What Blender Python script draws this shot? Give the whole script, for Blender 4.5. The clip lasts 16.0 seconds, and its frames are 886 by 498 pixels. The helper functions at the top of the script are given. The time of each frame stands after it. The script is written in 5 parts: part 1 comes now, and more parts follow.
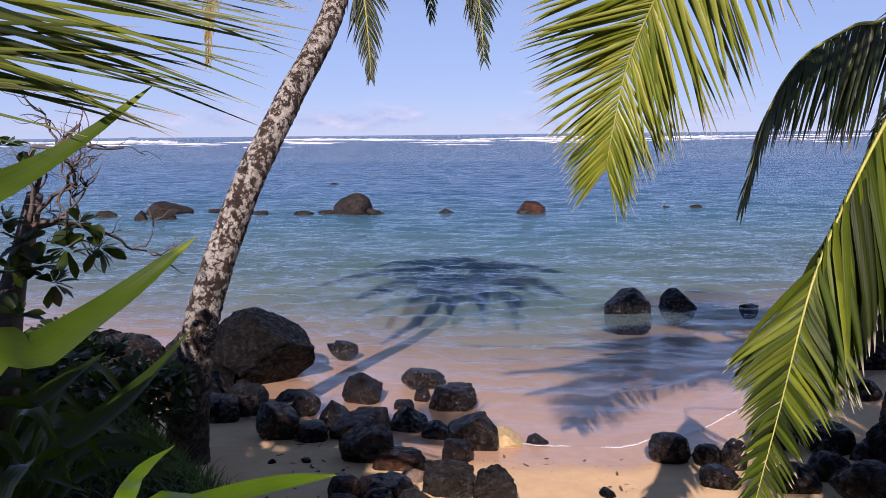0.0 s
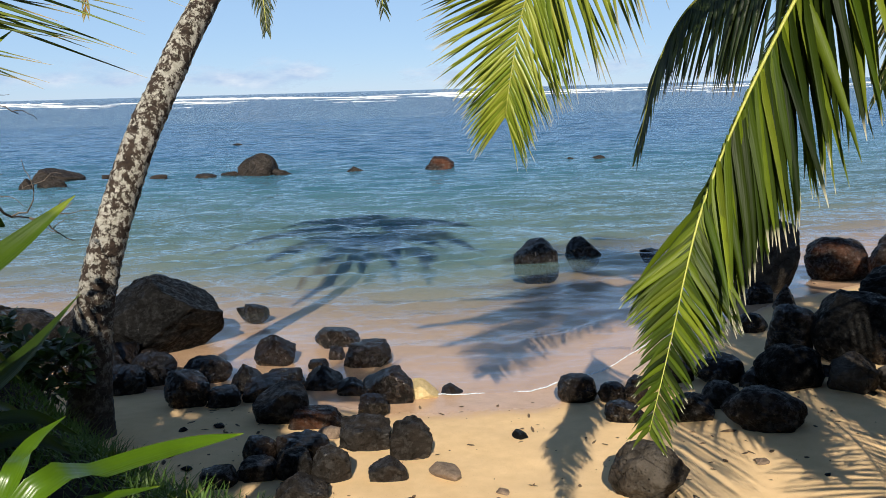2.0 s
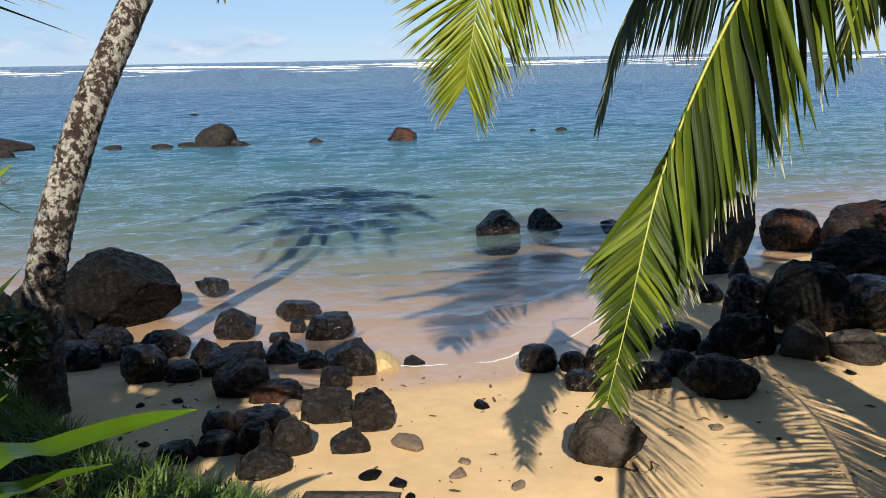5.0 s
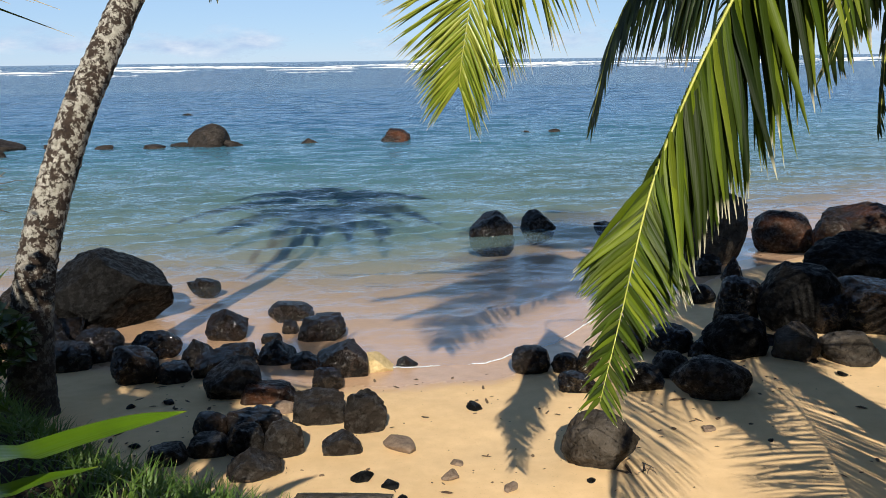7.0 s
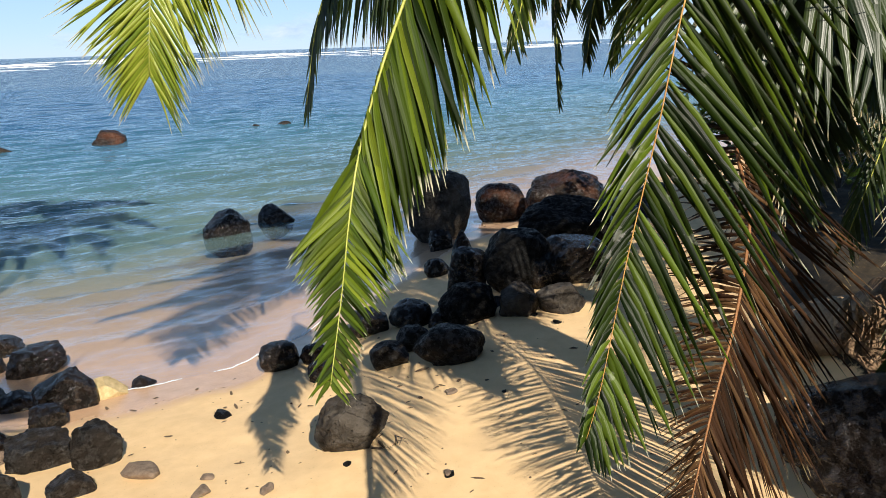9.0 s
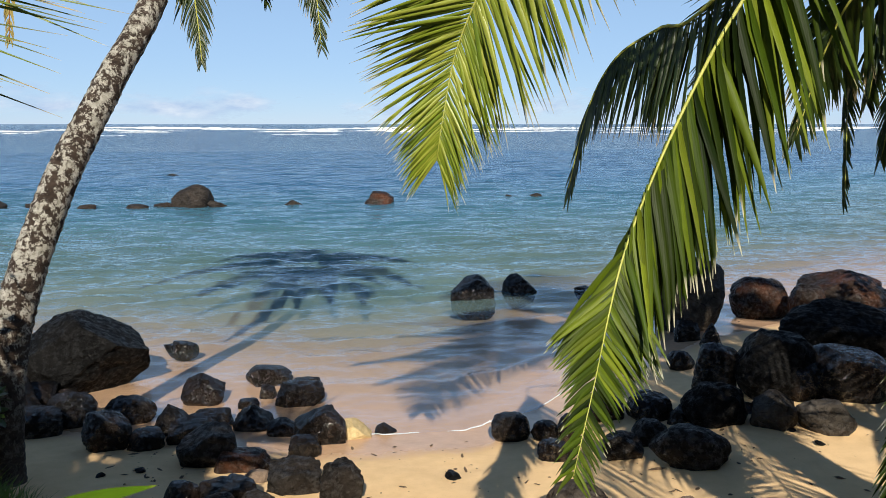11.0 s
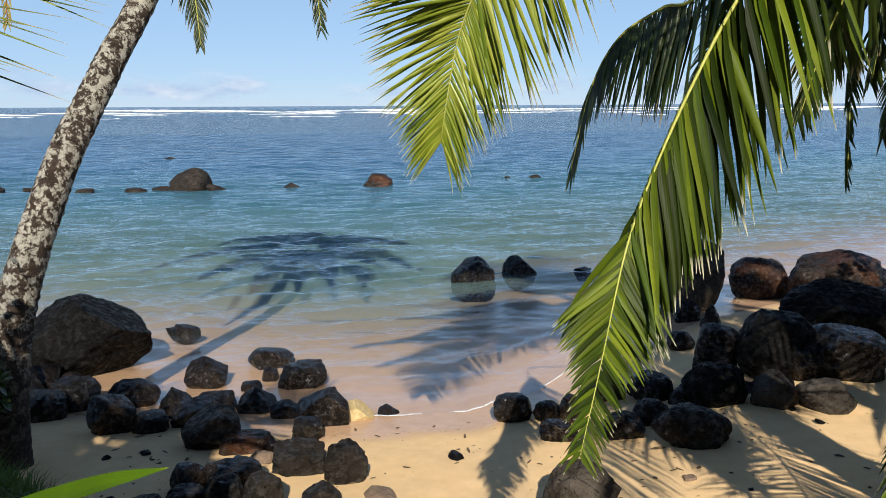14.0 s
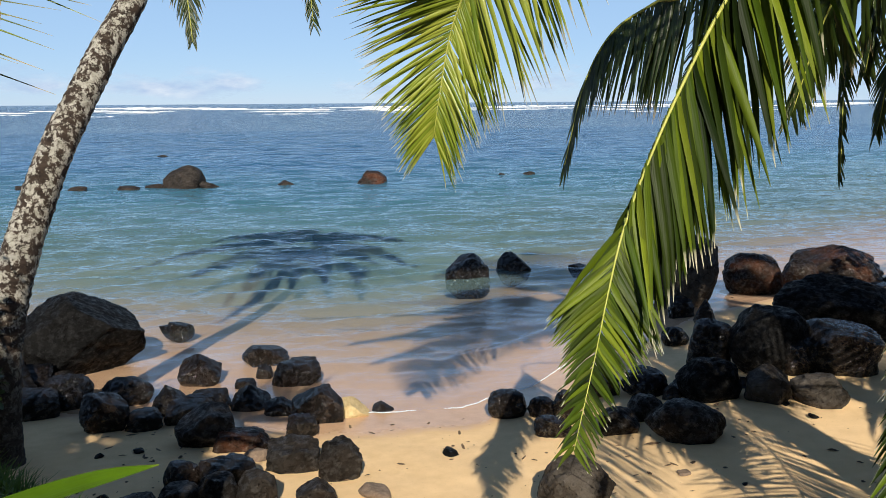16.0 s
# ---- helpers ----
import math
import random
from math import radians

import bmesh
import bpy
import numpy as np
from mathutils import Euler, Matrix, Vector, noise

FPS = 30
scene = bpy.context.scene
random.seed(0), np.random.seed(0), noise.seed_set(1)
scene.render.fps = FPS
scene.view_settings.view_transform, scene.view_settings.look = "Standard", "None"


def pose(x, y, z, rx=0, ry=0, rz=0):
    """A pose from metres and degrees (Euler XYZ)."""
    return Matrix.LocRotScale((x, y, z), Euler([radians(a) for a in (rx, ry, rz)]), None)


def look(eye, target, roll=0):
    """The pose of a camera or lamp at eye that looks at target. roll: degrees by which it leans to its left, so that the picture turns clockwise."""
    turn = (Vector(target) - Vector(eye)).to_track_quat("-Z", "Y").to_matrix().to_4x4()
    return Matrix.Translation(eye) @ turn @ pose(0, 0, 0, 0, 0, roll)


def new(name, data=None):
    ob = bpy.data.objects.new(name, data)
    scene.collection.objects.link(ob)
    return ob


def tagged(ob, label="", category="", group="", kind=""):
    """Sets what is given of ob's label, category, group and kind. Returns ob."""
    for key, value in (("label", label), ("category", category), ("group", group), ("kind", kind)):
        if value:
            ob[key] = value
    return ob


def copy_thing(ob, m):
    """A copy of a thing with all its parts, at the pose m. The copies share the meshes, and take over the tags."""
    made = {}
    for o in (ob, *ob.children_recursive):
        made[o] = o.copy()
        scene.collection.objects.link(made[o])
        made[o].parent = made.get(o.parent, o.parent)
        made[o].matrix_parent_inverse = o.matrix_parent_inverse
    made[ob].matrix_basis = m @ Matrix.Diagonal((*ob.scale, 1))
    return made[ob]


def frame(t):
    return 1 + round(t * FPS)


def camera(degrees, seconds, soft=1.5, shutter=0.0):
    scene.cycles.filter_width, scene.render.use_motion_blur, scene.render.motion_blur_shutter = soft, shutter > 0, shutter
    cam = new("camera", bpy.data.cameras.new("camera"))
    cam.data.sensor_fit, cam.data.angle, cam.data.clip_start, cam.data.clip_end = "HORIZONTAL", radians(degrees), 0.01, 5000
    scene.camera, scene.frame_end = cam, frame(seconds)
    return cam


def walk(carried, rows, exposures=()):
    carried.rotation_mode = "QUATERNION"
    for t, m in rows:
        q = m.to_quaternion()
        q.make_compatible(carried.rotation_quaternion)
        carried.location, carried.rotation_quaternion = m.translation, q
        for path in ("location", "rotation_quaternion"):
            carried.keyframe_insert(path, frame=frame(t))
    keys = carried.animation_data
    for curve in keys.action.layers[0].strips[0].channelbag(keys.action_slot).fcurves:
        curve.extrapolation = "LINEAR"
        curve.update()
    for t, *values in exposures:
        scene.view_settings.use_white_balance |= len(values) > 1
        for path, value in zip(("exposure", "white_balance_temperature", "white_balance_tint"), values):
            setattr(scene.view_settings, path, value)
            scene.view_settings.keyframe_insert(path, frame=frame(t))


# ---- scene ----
cam = camera(64.3, 16.0, 0.7)
PATH = [
    (0, (0.767, -0.147, 2.621), (0.625, 1.771, 2.308), -0.6),
    (0.5, (0.779, -0.105, 2.600), (0.726, 1.791, 2.155), -0.6),
    (1, (0.794, -0.092, 2.594), (0.804, 1.800, 2.132), -1.3),
    (1.5, (0.806, -0.081, 2.590), (0.916, 1.805, 2.114), -0.9),
    (2, (0.798, -0.138, 2.595), (0.895, 1.759, 2.163), -1.6),
    (2.5, (0.810, -0.113, 2.590), (0.979, 1.769, 2.120), -1.0),
    (3, (0.807, -0.125, 2.590), (0.977, 1.754, 2.105), -1.0),
    (3.5, (0.813, -0.113, 2.586), (0.992, 1.763, 2.093), -1.1),
    (4, (0.811, -0.111, 2.585), (0.993, 1.764, 2.087), -1.1),
    (6.5, (0.814, -0.103, 2.581), (1.029, 1.762, 2.061), -1.0),
    (7, (0.817, -0.100, 2.580), (1.030, 1.769, 2.074), -0.8),
    (7.5, (0.849, -0.097, 2.553), (1.249, 1.710, 1.946), -1.1),
    (8, (0.888, -0.091, 2.548), (1.565, 1.621, 1.910), -1.9),
    (8.5, (0.901, -0.102, 2.557), (1.747, 1.562, 2.000), -1.7),
    (9, (0.913, -0.110, 2.555), (1.777, 1.550, 2.011), -1.9),
    (9.5, (0.907, -0.110, 2.558), (1.681, 1.602, 2.043), -1.6),
    (10, (0.896, -0.109, 2.576), (1.498, 1.704, 2.190), -0.8),
    (10.2, (0.885, -0.111, 2.586), (1.360, 1.745, 2.233), -0.8),
    (12.3, (0.786, -0.172, 2.649), (0.979, 1.737, 2.307), 0.1),
    (12.5, (0.802, -0.164, 2.639), (0.998, 1.744, 2.299), -0.2),
    (13, (0.817, -0.139, 2.614), (1.055, 1.759, 2.244), -0.3),
    (13.5, (0.817, -0.136, 2.625), (1.091, 1.752, 2.233), -0.2),
    (14, (0.810, -0.136, 2.624), (1.078, 1.754, 2.234), -0.3),
    (14.5, (0.824, -0.132, 2.621), (1.097, 1.756, 2.226), -0.4),
    (15, (0.820, -0.131, 2.620), (1.097, 1.757, 2.225), -0.4),
    (15.5, (0.814, -0.138, 2.614), (1.092, 1.751, 2.224), -0.3),
    (16, (0.817, -0.127, 2.614), (1.099, 1.758, 2.217), -0.4),
]
walk(cam, [(t, look(eye, target, roll)) for t, eye, target, roll in PATH],
     exposures=[(0.0, 0.04, 6400, 36), (0.5, 0.10, 6450, 31), (1.0, 0.14, 6500, 21), (1.6, 0.18, 6600, 11), (2.2, 0.19, 6600, 10), (7.0, 0.19, 6600, 10), (8.0, 0.28, 6600, 10), (8.5, 0.36, 6600, 10), (9.3, 0.40, 6600, 10), (10.0, 0.25, 6600, 10), (12.3, 0.18, 6600, 10), (16.0, 0.18, 6600, 10)])
# ---------------------------------------------------------------- light
SUN_ELEVATION, SUN_HEADING = radians(36.8), radians(185.2)   # the sun stands behind the viewer
world = bpy.data.worlds.new("world")
scene.world = world
world.use_nodes = True
wt = world.node_tree
sky = wt.nodes.new("ShaderNodeTexSky")
sky.sky_type, sky.sun_disc = "NISHITA", False
sky.sun_elevation, sky.sun_rotation = SUN_ELEVATION, SUN_HEADING
sky.air_density, sky.dust_density, sky.ozone_density, sky.altitude = 1.0, 0.0, 4.0, 1500
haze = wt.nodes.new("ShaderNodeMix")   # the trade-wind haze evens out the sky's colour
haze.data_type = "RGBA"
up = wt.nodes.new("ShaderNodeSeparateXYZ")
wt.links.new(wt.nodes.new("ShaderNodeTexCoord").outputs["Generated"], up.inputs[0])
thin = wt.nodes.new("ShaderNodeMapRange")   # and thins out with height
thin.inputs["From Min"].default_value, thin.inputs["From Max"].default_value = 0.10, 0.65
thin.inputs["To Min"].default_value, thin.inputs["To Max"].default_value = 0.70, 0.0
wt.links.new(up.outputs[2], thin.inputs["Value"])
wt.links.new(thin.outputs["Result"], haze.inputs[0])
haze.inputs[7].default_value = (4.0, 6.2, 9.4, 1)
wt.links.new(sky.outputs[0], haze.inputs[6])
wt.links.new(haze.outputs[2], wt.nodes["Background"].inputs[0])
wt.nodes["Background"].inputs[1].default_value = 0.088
sun = new("sun", bpy.data.lights.new("sun", "SUN"))
sun.data.energy, sun.data.angle, sun.data.color = 5.6, radians(0.5), (1.0, 0.93, 0.80)
SUN_WAY = Vector((0.12, 1.33, -1.0)).normalized()
sun.matrix_world = look((0, 0, 30), Vector((0, 0, 30)) + SUN_WAY)


# ---------------------------------------------------------------- materials
class Nodes:
    """A small builder for node materials."""

    def __init__(self, name):
        self.mat = bpy.data.materials.new(name)
        self.mat.use_nodes = True
        self.tree = self.mat.node_tree
        self.tree.nodes.clear()
        self.out = self.tree.nodes.new("ShaderNodeOutputMaterial")
        self.coords = None

    def node(self, kind, **values):
        n = self.tree.nodes.new("ShaderNode" + kind)
        for k, v in values.items():
            key = int(k[1:]) if k[0] == "i" and k[1:].isdigit() else k.replace("_", " ")
            self.feed(n.inputs[key], v)
        return n

    def feed(self, socket, v):
        if isinstance(v, bpy.types.NodeSocket):
            self.tree.links.new(v, socket)
        elif isinstance(v, tuple) and len(v) == 3 and socket.type == "RGBA":
            socket.default_value = (*v, 1)
        else:
            socket.default_value = v

    def place(self):
        """Object-space place, in metres."""
        if self.coords is None:
            self.coords = self.node("TexCoord").outputs["Object"]
        return self.coords

    def stretched(self, sx, sy, sz):
        n = self.node("Mapping", Vector=self.place())
        n.inputs["Scale"].default_value = (sx, sy, sz)
        return n.outputs[0]

    def noise(self, scale, detail=4.0, rough=0.55, vector=None, distort=0.0):
        n = self.node("TexNoise", Vector=vector or self.place(), Scale=scale, Detail=detail, Roughness=rough, Distortion=distort)
        return n.outputs["Fac"]

    def ramp(self, fac, *stops):
        n = self.node("ValToRGB", Fac=fac)
        e = n.color_ramp.elements
        while len(e) < len(stops):
            e.new(0.5)
        for slot, (at, colour) in zip(e, stops):
            slot.position = at
            slot.color = (*colour, 1) if isinstance(colour, tuple) else (colour, colour, colour, 1)
        return n.outputs[0]

    def mix(self, fac, a, b, blend="MIX"):
        n = self.tree.nodes.new("ShaderNodeMix")
        n.data_type, n.blend_type = "RGBA", blend
        self.feed(n.inputs[0], fac), self.feed(n.inputs[6], a), self.feed(n.inputs[7], b)
        return n.outputs[2]

    def math(self, op, a, b=0.0):
        n = self.tree.nodes.new("ShaderNodeMath")
        n.operation = op
        self.feed(n.inputs[0], a), self.feed(n.inputs[1], b)
        return n.outputs[0]

    def bump(self, height, strength, distance, normal=None):
        n = self.node("Bump", Height=height, Strength=strength, Distance=distance)
        if normal:
            self.feed(n.inputs["Normal"], normal)
        return n.outputs[0]

    def attribute(self, name):
        n = self.tree.nodes.new("ShaderNodeAttribute")
        n.attribute_name = name
        return n.outputs["Fac"]

    def blend(self, fac, a, b):
        n = self.node("MixShader")
        self.feed(n.inputs[0], fac), self.feed(n.inputs[1], a), self.feed(n.inputs[2], b)
        return n.outputs[0]

    def finish(self, shader):
        self.tree.links.new(shader, self.out.inputs[0])
        return self.mat

    def skin(self, colour, rough, normal=None, specular=0.5):
        n = self.node("BsdfPrincipled", Base_Color=colour, Roughness=rough)
        n.inputs["Specular IOR Level"].default_value = specular
        if normal:
            self.feed(n.inputs["Normal"], normal)
        return n.outputs[0]


def sand_material():
    m = Nodes("beach_sand")
    broad, fine, grain = m.noise(0.9, 5), m.noise(9, 5), m.noise(420, 2)
    dry = m.ramp(broad, (0.3, (0.74, 0.50, 0.255)), (0.7, (0.83, 0.575, 0.31)))
    dry = m.mix(0.35, dry, m.ramp(fine, (0.3, (0.62, 0.42, 0.21)), (0.7, (0.88, 0.63, 0.35))))
    specks = m.ramp(m.noise(150, 1), (0.70, 0.0), (0.76, 1.0))
    dry = m.mix(m.math("MULTIPLY", specks, 0.35), dry, (0.12, 0.09, 0.06))
    # darker when wet; the lavender cast paints in the sky's reflection
    wet_sky_colour = m.mix(1.0, dry, (0.75, 0.69, 0.80), "MULTIPLY")
    wet = m.attribute("wet")
    wet = m.ramp(m.math("ADD", wet, m.math("MULTIPLY", m.math("SUBTRACT", fine, 0.5), 0.25)), (0.35, 0.0), (0.65, 1.0))
    sand = m.mix(wet, dry, wet_sky_colour)
    soil = m.ramp(m.noise(14, 6), (0.35, (0.012, 0.009, 0.006)), (0.65, (0.038, 0.028, 0.017)))
    litter = m.ramp(m.noise(40, 3), (0.6, 0.0), (0.66, 1.0))
    soil = m.mix(m.math("MULTIPLY", litter, 0.5), soil, (0.09, 0.055, 0.026))
    reef = m.ramp(m.noise(0.22, 5, 0.6), (0.42, 0.0), (0.62, 1.0))
    reef = m.math("MULTIPLY", reef, m.attribute("reef"))
    sand = m.mix(reef, sand, (0.07, 0.085, 0.05))
    bank = m.math("ADD", m.attribute("bank"), m.math("MULTIPLY", m.math("SUBTRACT", m.noise(11, 5, 0.7), 0.5), 0.9))
    colour = m.mix(m.ramp(bank, (0.44, 0.0), (0.56, 1.0)), sand, soil)
    height = m.math("ADD", m.math("MULTIPLY", grain, 0.12), fine)
    normal = m.bump(height, 0.5, 0.009)
    rough = m.ramp(wet, (0.0, 0.95), (1.0, 0.22))
    return m.finish(m.skin(colour, rough, normal, 0.35))


def basalt_material(name, dark, light, brown, rough, pits=0.5, relief=0.4, shine=0.3, stain=0.75, fine=0.8):
    m = Nodes(name)
    rnd = m.node("ObjectInfo").outputs["Random"]
    shifted = m.node("Mapping", Vector=m.place())
    off = m.node("CombineXYZ")
    m.feed(off.inputs[0], m.math("MULTIPLY", rnd, 37.0)), m.feed(off.inputs[1], m.math("MULTIPLY", rnd, 11.0))
    m.feed(shifted.inputs["Location"], off.outputs[0])
    m.coords = shifted.outputs[0]
    body = m.ramp(m.noise(5, 6, 0.62), (0.36, dark), (0.66, light))
    body = m.mix(m.ramp(m.noise(2.6, 5), (0.46, 0.0), (0.66, stain)), body, m.mix(m.noise(19, 4), brown, light))
    cell = m.node("TexVoronoi", Vector=m.place(), Scale=46.0).outputs["Distance"]
    pit = m.ramp(cell, (0.05, 0.0), (0.30, 1.0))
    hole = m.math("MULTIPLY", m.math("SUBTRACT", 1.0, pit), m.ramp(m.noise(7, 3), (0.40, 0.0), (0.58, 1.0)))
    body = m.mix(m.math("MULTIPLY", hole, 0.55), body, (0.004, 0.0035, 0.003))
    salt = m.ramp(m.noise(75, 3, 0.7), (0.62, 0.0), (0.70, 1.0))
    body = m.mix(m.math("MULTIPLY", salt, 0.05), body, (0.30, 0.27, 0.24))
    crack = m.node("TexVoronoi", Vector=m.place(), Scale=3.4)
    crack.feature = "DISTANCE_TO_EDGE"
    split = m.ramp(m.math("ADD", crack.outputs["Distance"], m.math("MULTIPLY", m.noise(14, 4), 0.10)), (0.045, 1.0), (0.065, 0.0))
    body = m.mix(m.math("MULTIPLY", split, 0.6), body, (0.003, 0.0025, 0.002))
    normal = m.bump(m.noise(11, 5, 0.65), relief, 0.07)
    normal = m.bump(m.noise(60, 5, 0.7), fine, 0.018, normal)
    normal = m.bump(m.math("MULTIPLY", hole, -1.0), pits, 0.014, normal)
    gloss = m.ramp(m.noise(14, 5, 0.65), (0.3, rough * 0.55), (0.7, min(1.0, rough * 1.4)))
    wet_spots = m.ramp(m.noise(22, 4, 0.65), (0.48, shine * 0.15), (0.60, min(1.0, shine * 1.5)))
    surface = m.node("BsdfPrincipled", Base_Color=body, Roughness=gloss, Normal=normal)
    m.feed(surface.inputs["Specular IOR Level"], wet_spots)
    return m.finish(surface.outputs[0])


def leaf_material(name, shades, tip, through_colour, rough=0.38, islands=False, tip_from=0.86, see=0.3, streak=0.0, shine=0.5):
    """Leaf: gloss and colour on the face, and light that comes through the blade."""
    m = Nodes(name)
    rnd = m.node("NewGeometry").outputs["Random Per Island"] if islands else m.node("ObjectInfo").outputs["Random"]
    colour = m.ramp(rnd, *[(i / max(1, len(shades) - 1), s) for i, s in enumerate(shades)])
    colour = m.mix(0.45, colour, m.mix(m.noise(16, 4), (0.0, 0.0, 0.0), colour), "MIX")
    along = m.attribute("along")
    edge = m.math("ADD", along, m.math("MULTIPLY", m.math("SUBTRACT", m.noise(9, 3), 0.5), 0.22))
    edge = m.math("ADD", edge, m.math("MULTIPLY", m.math("SUBTRACT", rnd, 0.5), 0.12))
    dry = m.ramp(edge, (tip_from, 0.0), (min(1.0, tip_from + 0.08), 1.0))
    colour = m.mix(dry, colour, tip)
    if streak:
        grey = m.ramp(m.noise(16, 4, 0.6), (0.64, 0.0), (0.67, 1.0))
        colour = m.mix(m.math("MULTIPLY", grey, streak), colour, (0.46, 0.45, 0.40))
    rib = m.attribute("across")
    ribs = m.math("SINE", m.math("MULTIPLY", rib, 44.0))
    normal = m.bump(ribs, 0.12, 0.002)
    skin = m.skin(colour, rough, normal, shine)
    glow = m.node("BsdfTranslucent", Color=m.mix(dry, m.mix(0.5, through_colour, colour), tip)).outputs[0]
    return m.finish(m.blend(see, skin, glow))


def bark_material():
    m = Nodes("palm_bark")
    bands = m.stretched(1, 1, 2.2)
    base = m.ramp(m.noise(11, 6, 0.65, bands), (0.3, (0.016, 0.011, 0.009)), (0.7, (0.085, 0.060, 0.046)))
    lichen = m.ramp(m.noise(17, 8, 0.78, m.stretched(1, 1, 0.8)), (0.492, 0.0), (0.525, 1.0))
    tone = m.ramp(m.noise(28, 3), (0.3, (0.36, 0.34, 0.28)), (0.7, (0.64, 0.61, 0.54)))
    base = m.mix(m.math("MULTIPLY", lichen, m.attribute("lichen")), base, tone)
    spots = m.ramp(m.noise(48, 4, 0.75), (0.54, 0.0), (0.60, 1.0))
    base = m.mix(m.math("MULTIPLY", spots, 0.6), base, (0.06, 0.042, 0.03))
    normal = m.bump(m.noise(26, 6, 0.75, m.stretched(1, 1, 3.0)), 1.0, 0.025)
    return m.finish(m.skin(base, 0.9, normal, 0.2))


def plain_material(name, a, b, scale, rough, relief=0.3, specular=0.4):
    m = Nodes(name)
    colour = m.ramp(m.noise(scale, 5, 0.6), (0.3, a), (0.7, b))
    colour = m.mix(0.3, colour, m.ramp(m.noise(scale * 9, 3), (0.35, a), (0.65, b)))
    return m.finish(m.skin(colour, rough, m.bump(m.noise(scale * 4, 5), relief, 0.02), specular))


def water_material():
    """Clear, slightly turbid sea: the bed shows through where it is shallow."""
    m = Nodes("sea_water")
    deep = m.attribute("depth")
    patch = m.math("MULTIPLY", m.math("SUBTRACT", m.noise(0.12, 4), 0.5), 0.5)
    tone = m.math("ADD", deep, m.math("MULTIPLY", patch, deep))
    body_colour = m.ramp(tone, (0.0, (0.30, 0.32, 0.31)), (0.16, (0.20, 0.33, 0.32)), (0.34, (0.070, 0.195, 0.255)), (0.6, (0.028, 0.105, 0.195)), (1.0, (0.016, 0.068, 0.145)))
    tint = m.ramp(tone, (0.0, (0.95, 0.96, 0.97)), (0.08, (0.90, 0.95, 0.97)), (0.2, (0.60, 0.83, 0.88)), (0.5, (0.25, 0.56, 0.66)), (1.0, (0.1, 0.35, 0.45)))
    cloud = m.ramp(tone, (0.0, 0.0), (0.06, 0.04), (0.12, 0.24), (0.3, 0.68), (0.6, 0.94), (1.0, 0.98))
    far = m.stretched(0.4, 1.0, 1.0)
    ripple = m.math("MULTIPLY", m.noise(6.0, 4, 0.6, m.stretched(0.30, 1.0, 1.0), 0.5), m.attribute("calm"))
    outer = m.math("MULTIPLY", m.noise(0.45, 4, 0.6, far), m.attribute("outer"))
    chop = m.math("MULTIPLY", m.noise(2.6, 4, 0.6, m.stretched(0.45, 1.0, 1.0), 0.3), m.attribute("chop"))
    normal = m.bump(outer, 1.0, 0.8)
    normal = m.bump(chop, 1.0, 0.13, normal)
    normal = m.bump(ripple, 1.0, 0.03, normal)
    clear = m.node("BsdfTransparent", Color=tint).outputs[0]
    level = m.node("CombineXYZ", Z=1.0).outputs[0]   # light scattered back from below the surface knows nothing of its ripples
    body = m.node("BsdfDiffuse", Color=body_colour, Normal=level).outputs[0]
    gloss = m.node("BsdfGlossy", Color=(0.95, 0.97, 1.0), Roughness=0.05, Normal=normal).outputs[0]
    grazing = m.node("LayerWeight", Blend=0.5, Normal=normal).outputs["Facing"]
    mirror = m.math("ADD", 0.02, m.math("MULTIPLY", 0.84, m.math("POWER", grazing, 5.0)))
    return m.finish(m.blend(mirror, m.blend(cloud, clear, body), gloss))


def foam_material():
    m = Nodes("sea_foam")
    tone = m.ramp(m.noise(60, 4), (0.35, (0.62, 0.66, 0.68)), (0.65, (0.88, 0.89, 0.89)))
    return m.finish(m.skin(tone, 0.7, m.bump(m.noise(90, 3), 0.6, 0.01)))


def surf_material():
    m = Nodes("white_surf")
    tone = m.ramp(m.noise(0.6, 6, 0.65), (0.35, (0.70, 0.77, 0.80)), (0.6, (0.92, 0.93, 0.93)))
    return m.finish(m.skin(tone, 0.8, m.bump(m.noise(1.2, 5), 0.6, 0.4), 0.2))


def cloud_material():
    """Far haze and cumulus on a backdrop."""
    m = Nodes("far_cloud")
    long = m.stretched(0.55, 1, 1.7)
    puff = m.noise(0.0032, 7, 0.58, long)
    height = m.attribute("height")
    band = m.ramp(height, (0.0, 0.30), (0.10, 0.55), (0.24, 0.42), (0.6, 0.0), (1.0, 0.0))
    cover = m.ramp(m.math("MULTIPLY", puff, band), (0.235, 0.0), (0.33, 0.8))
    lit = m.ramp(m.noise(0.006, 5, 0.6, long), (0.4, (0.46, 0.60, 0.86)), (0.62, (0.78, 0.87, 1.0)))
    clear = m.node("BsdfTransparent").outputs[0]
    glow = m.node("Emission", Color=lit, Strength=0.85).outputs[0]
    return m.finish(m.blend(cover, clear, glow))


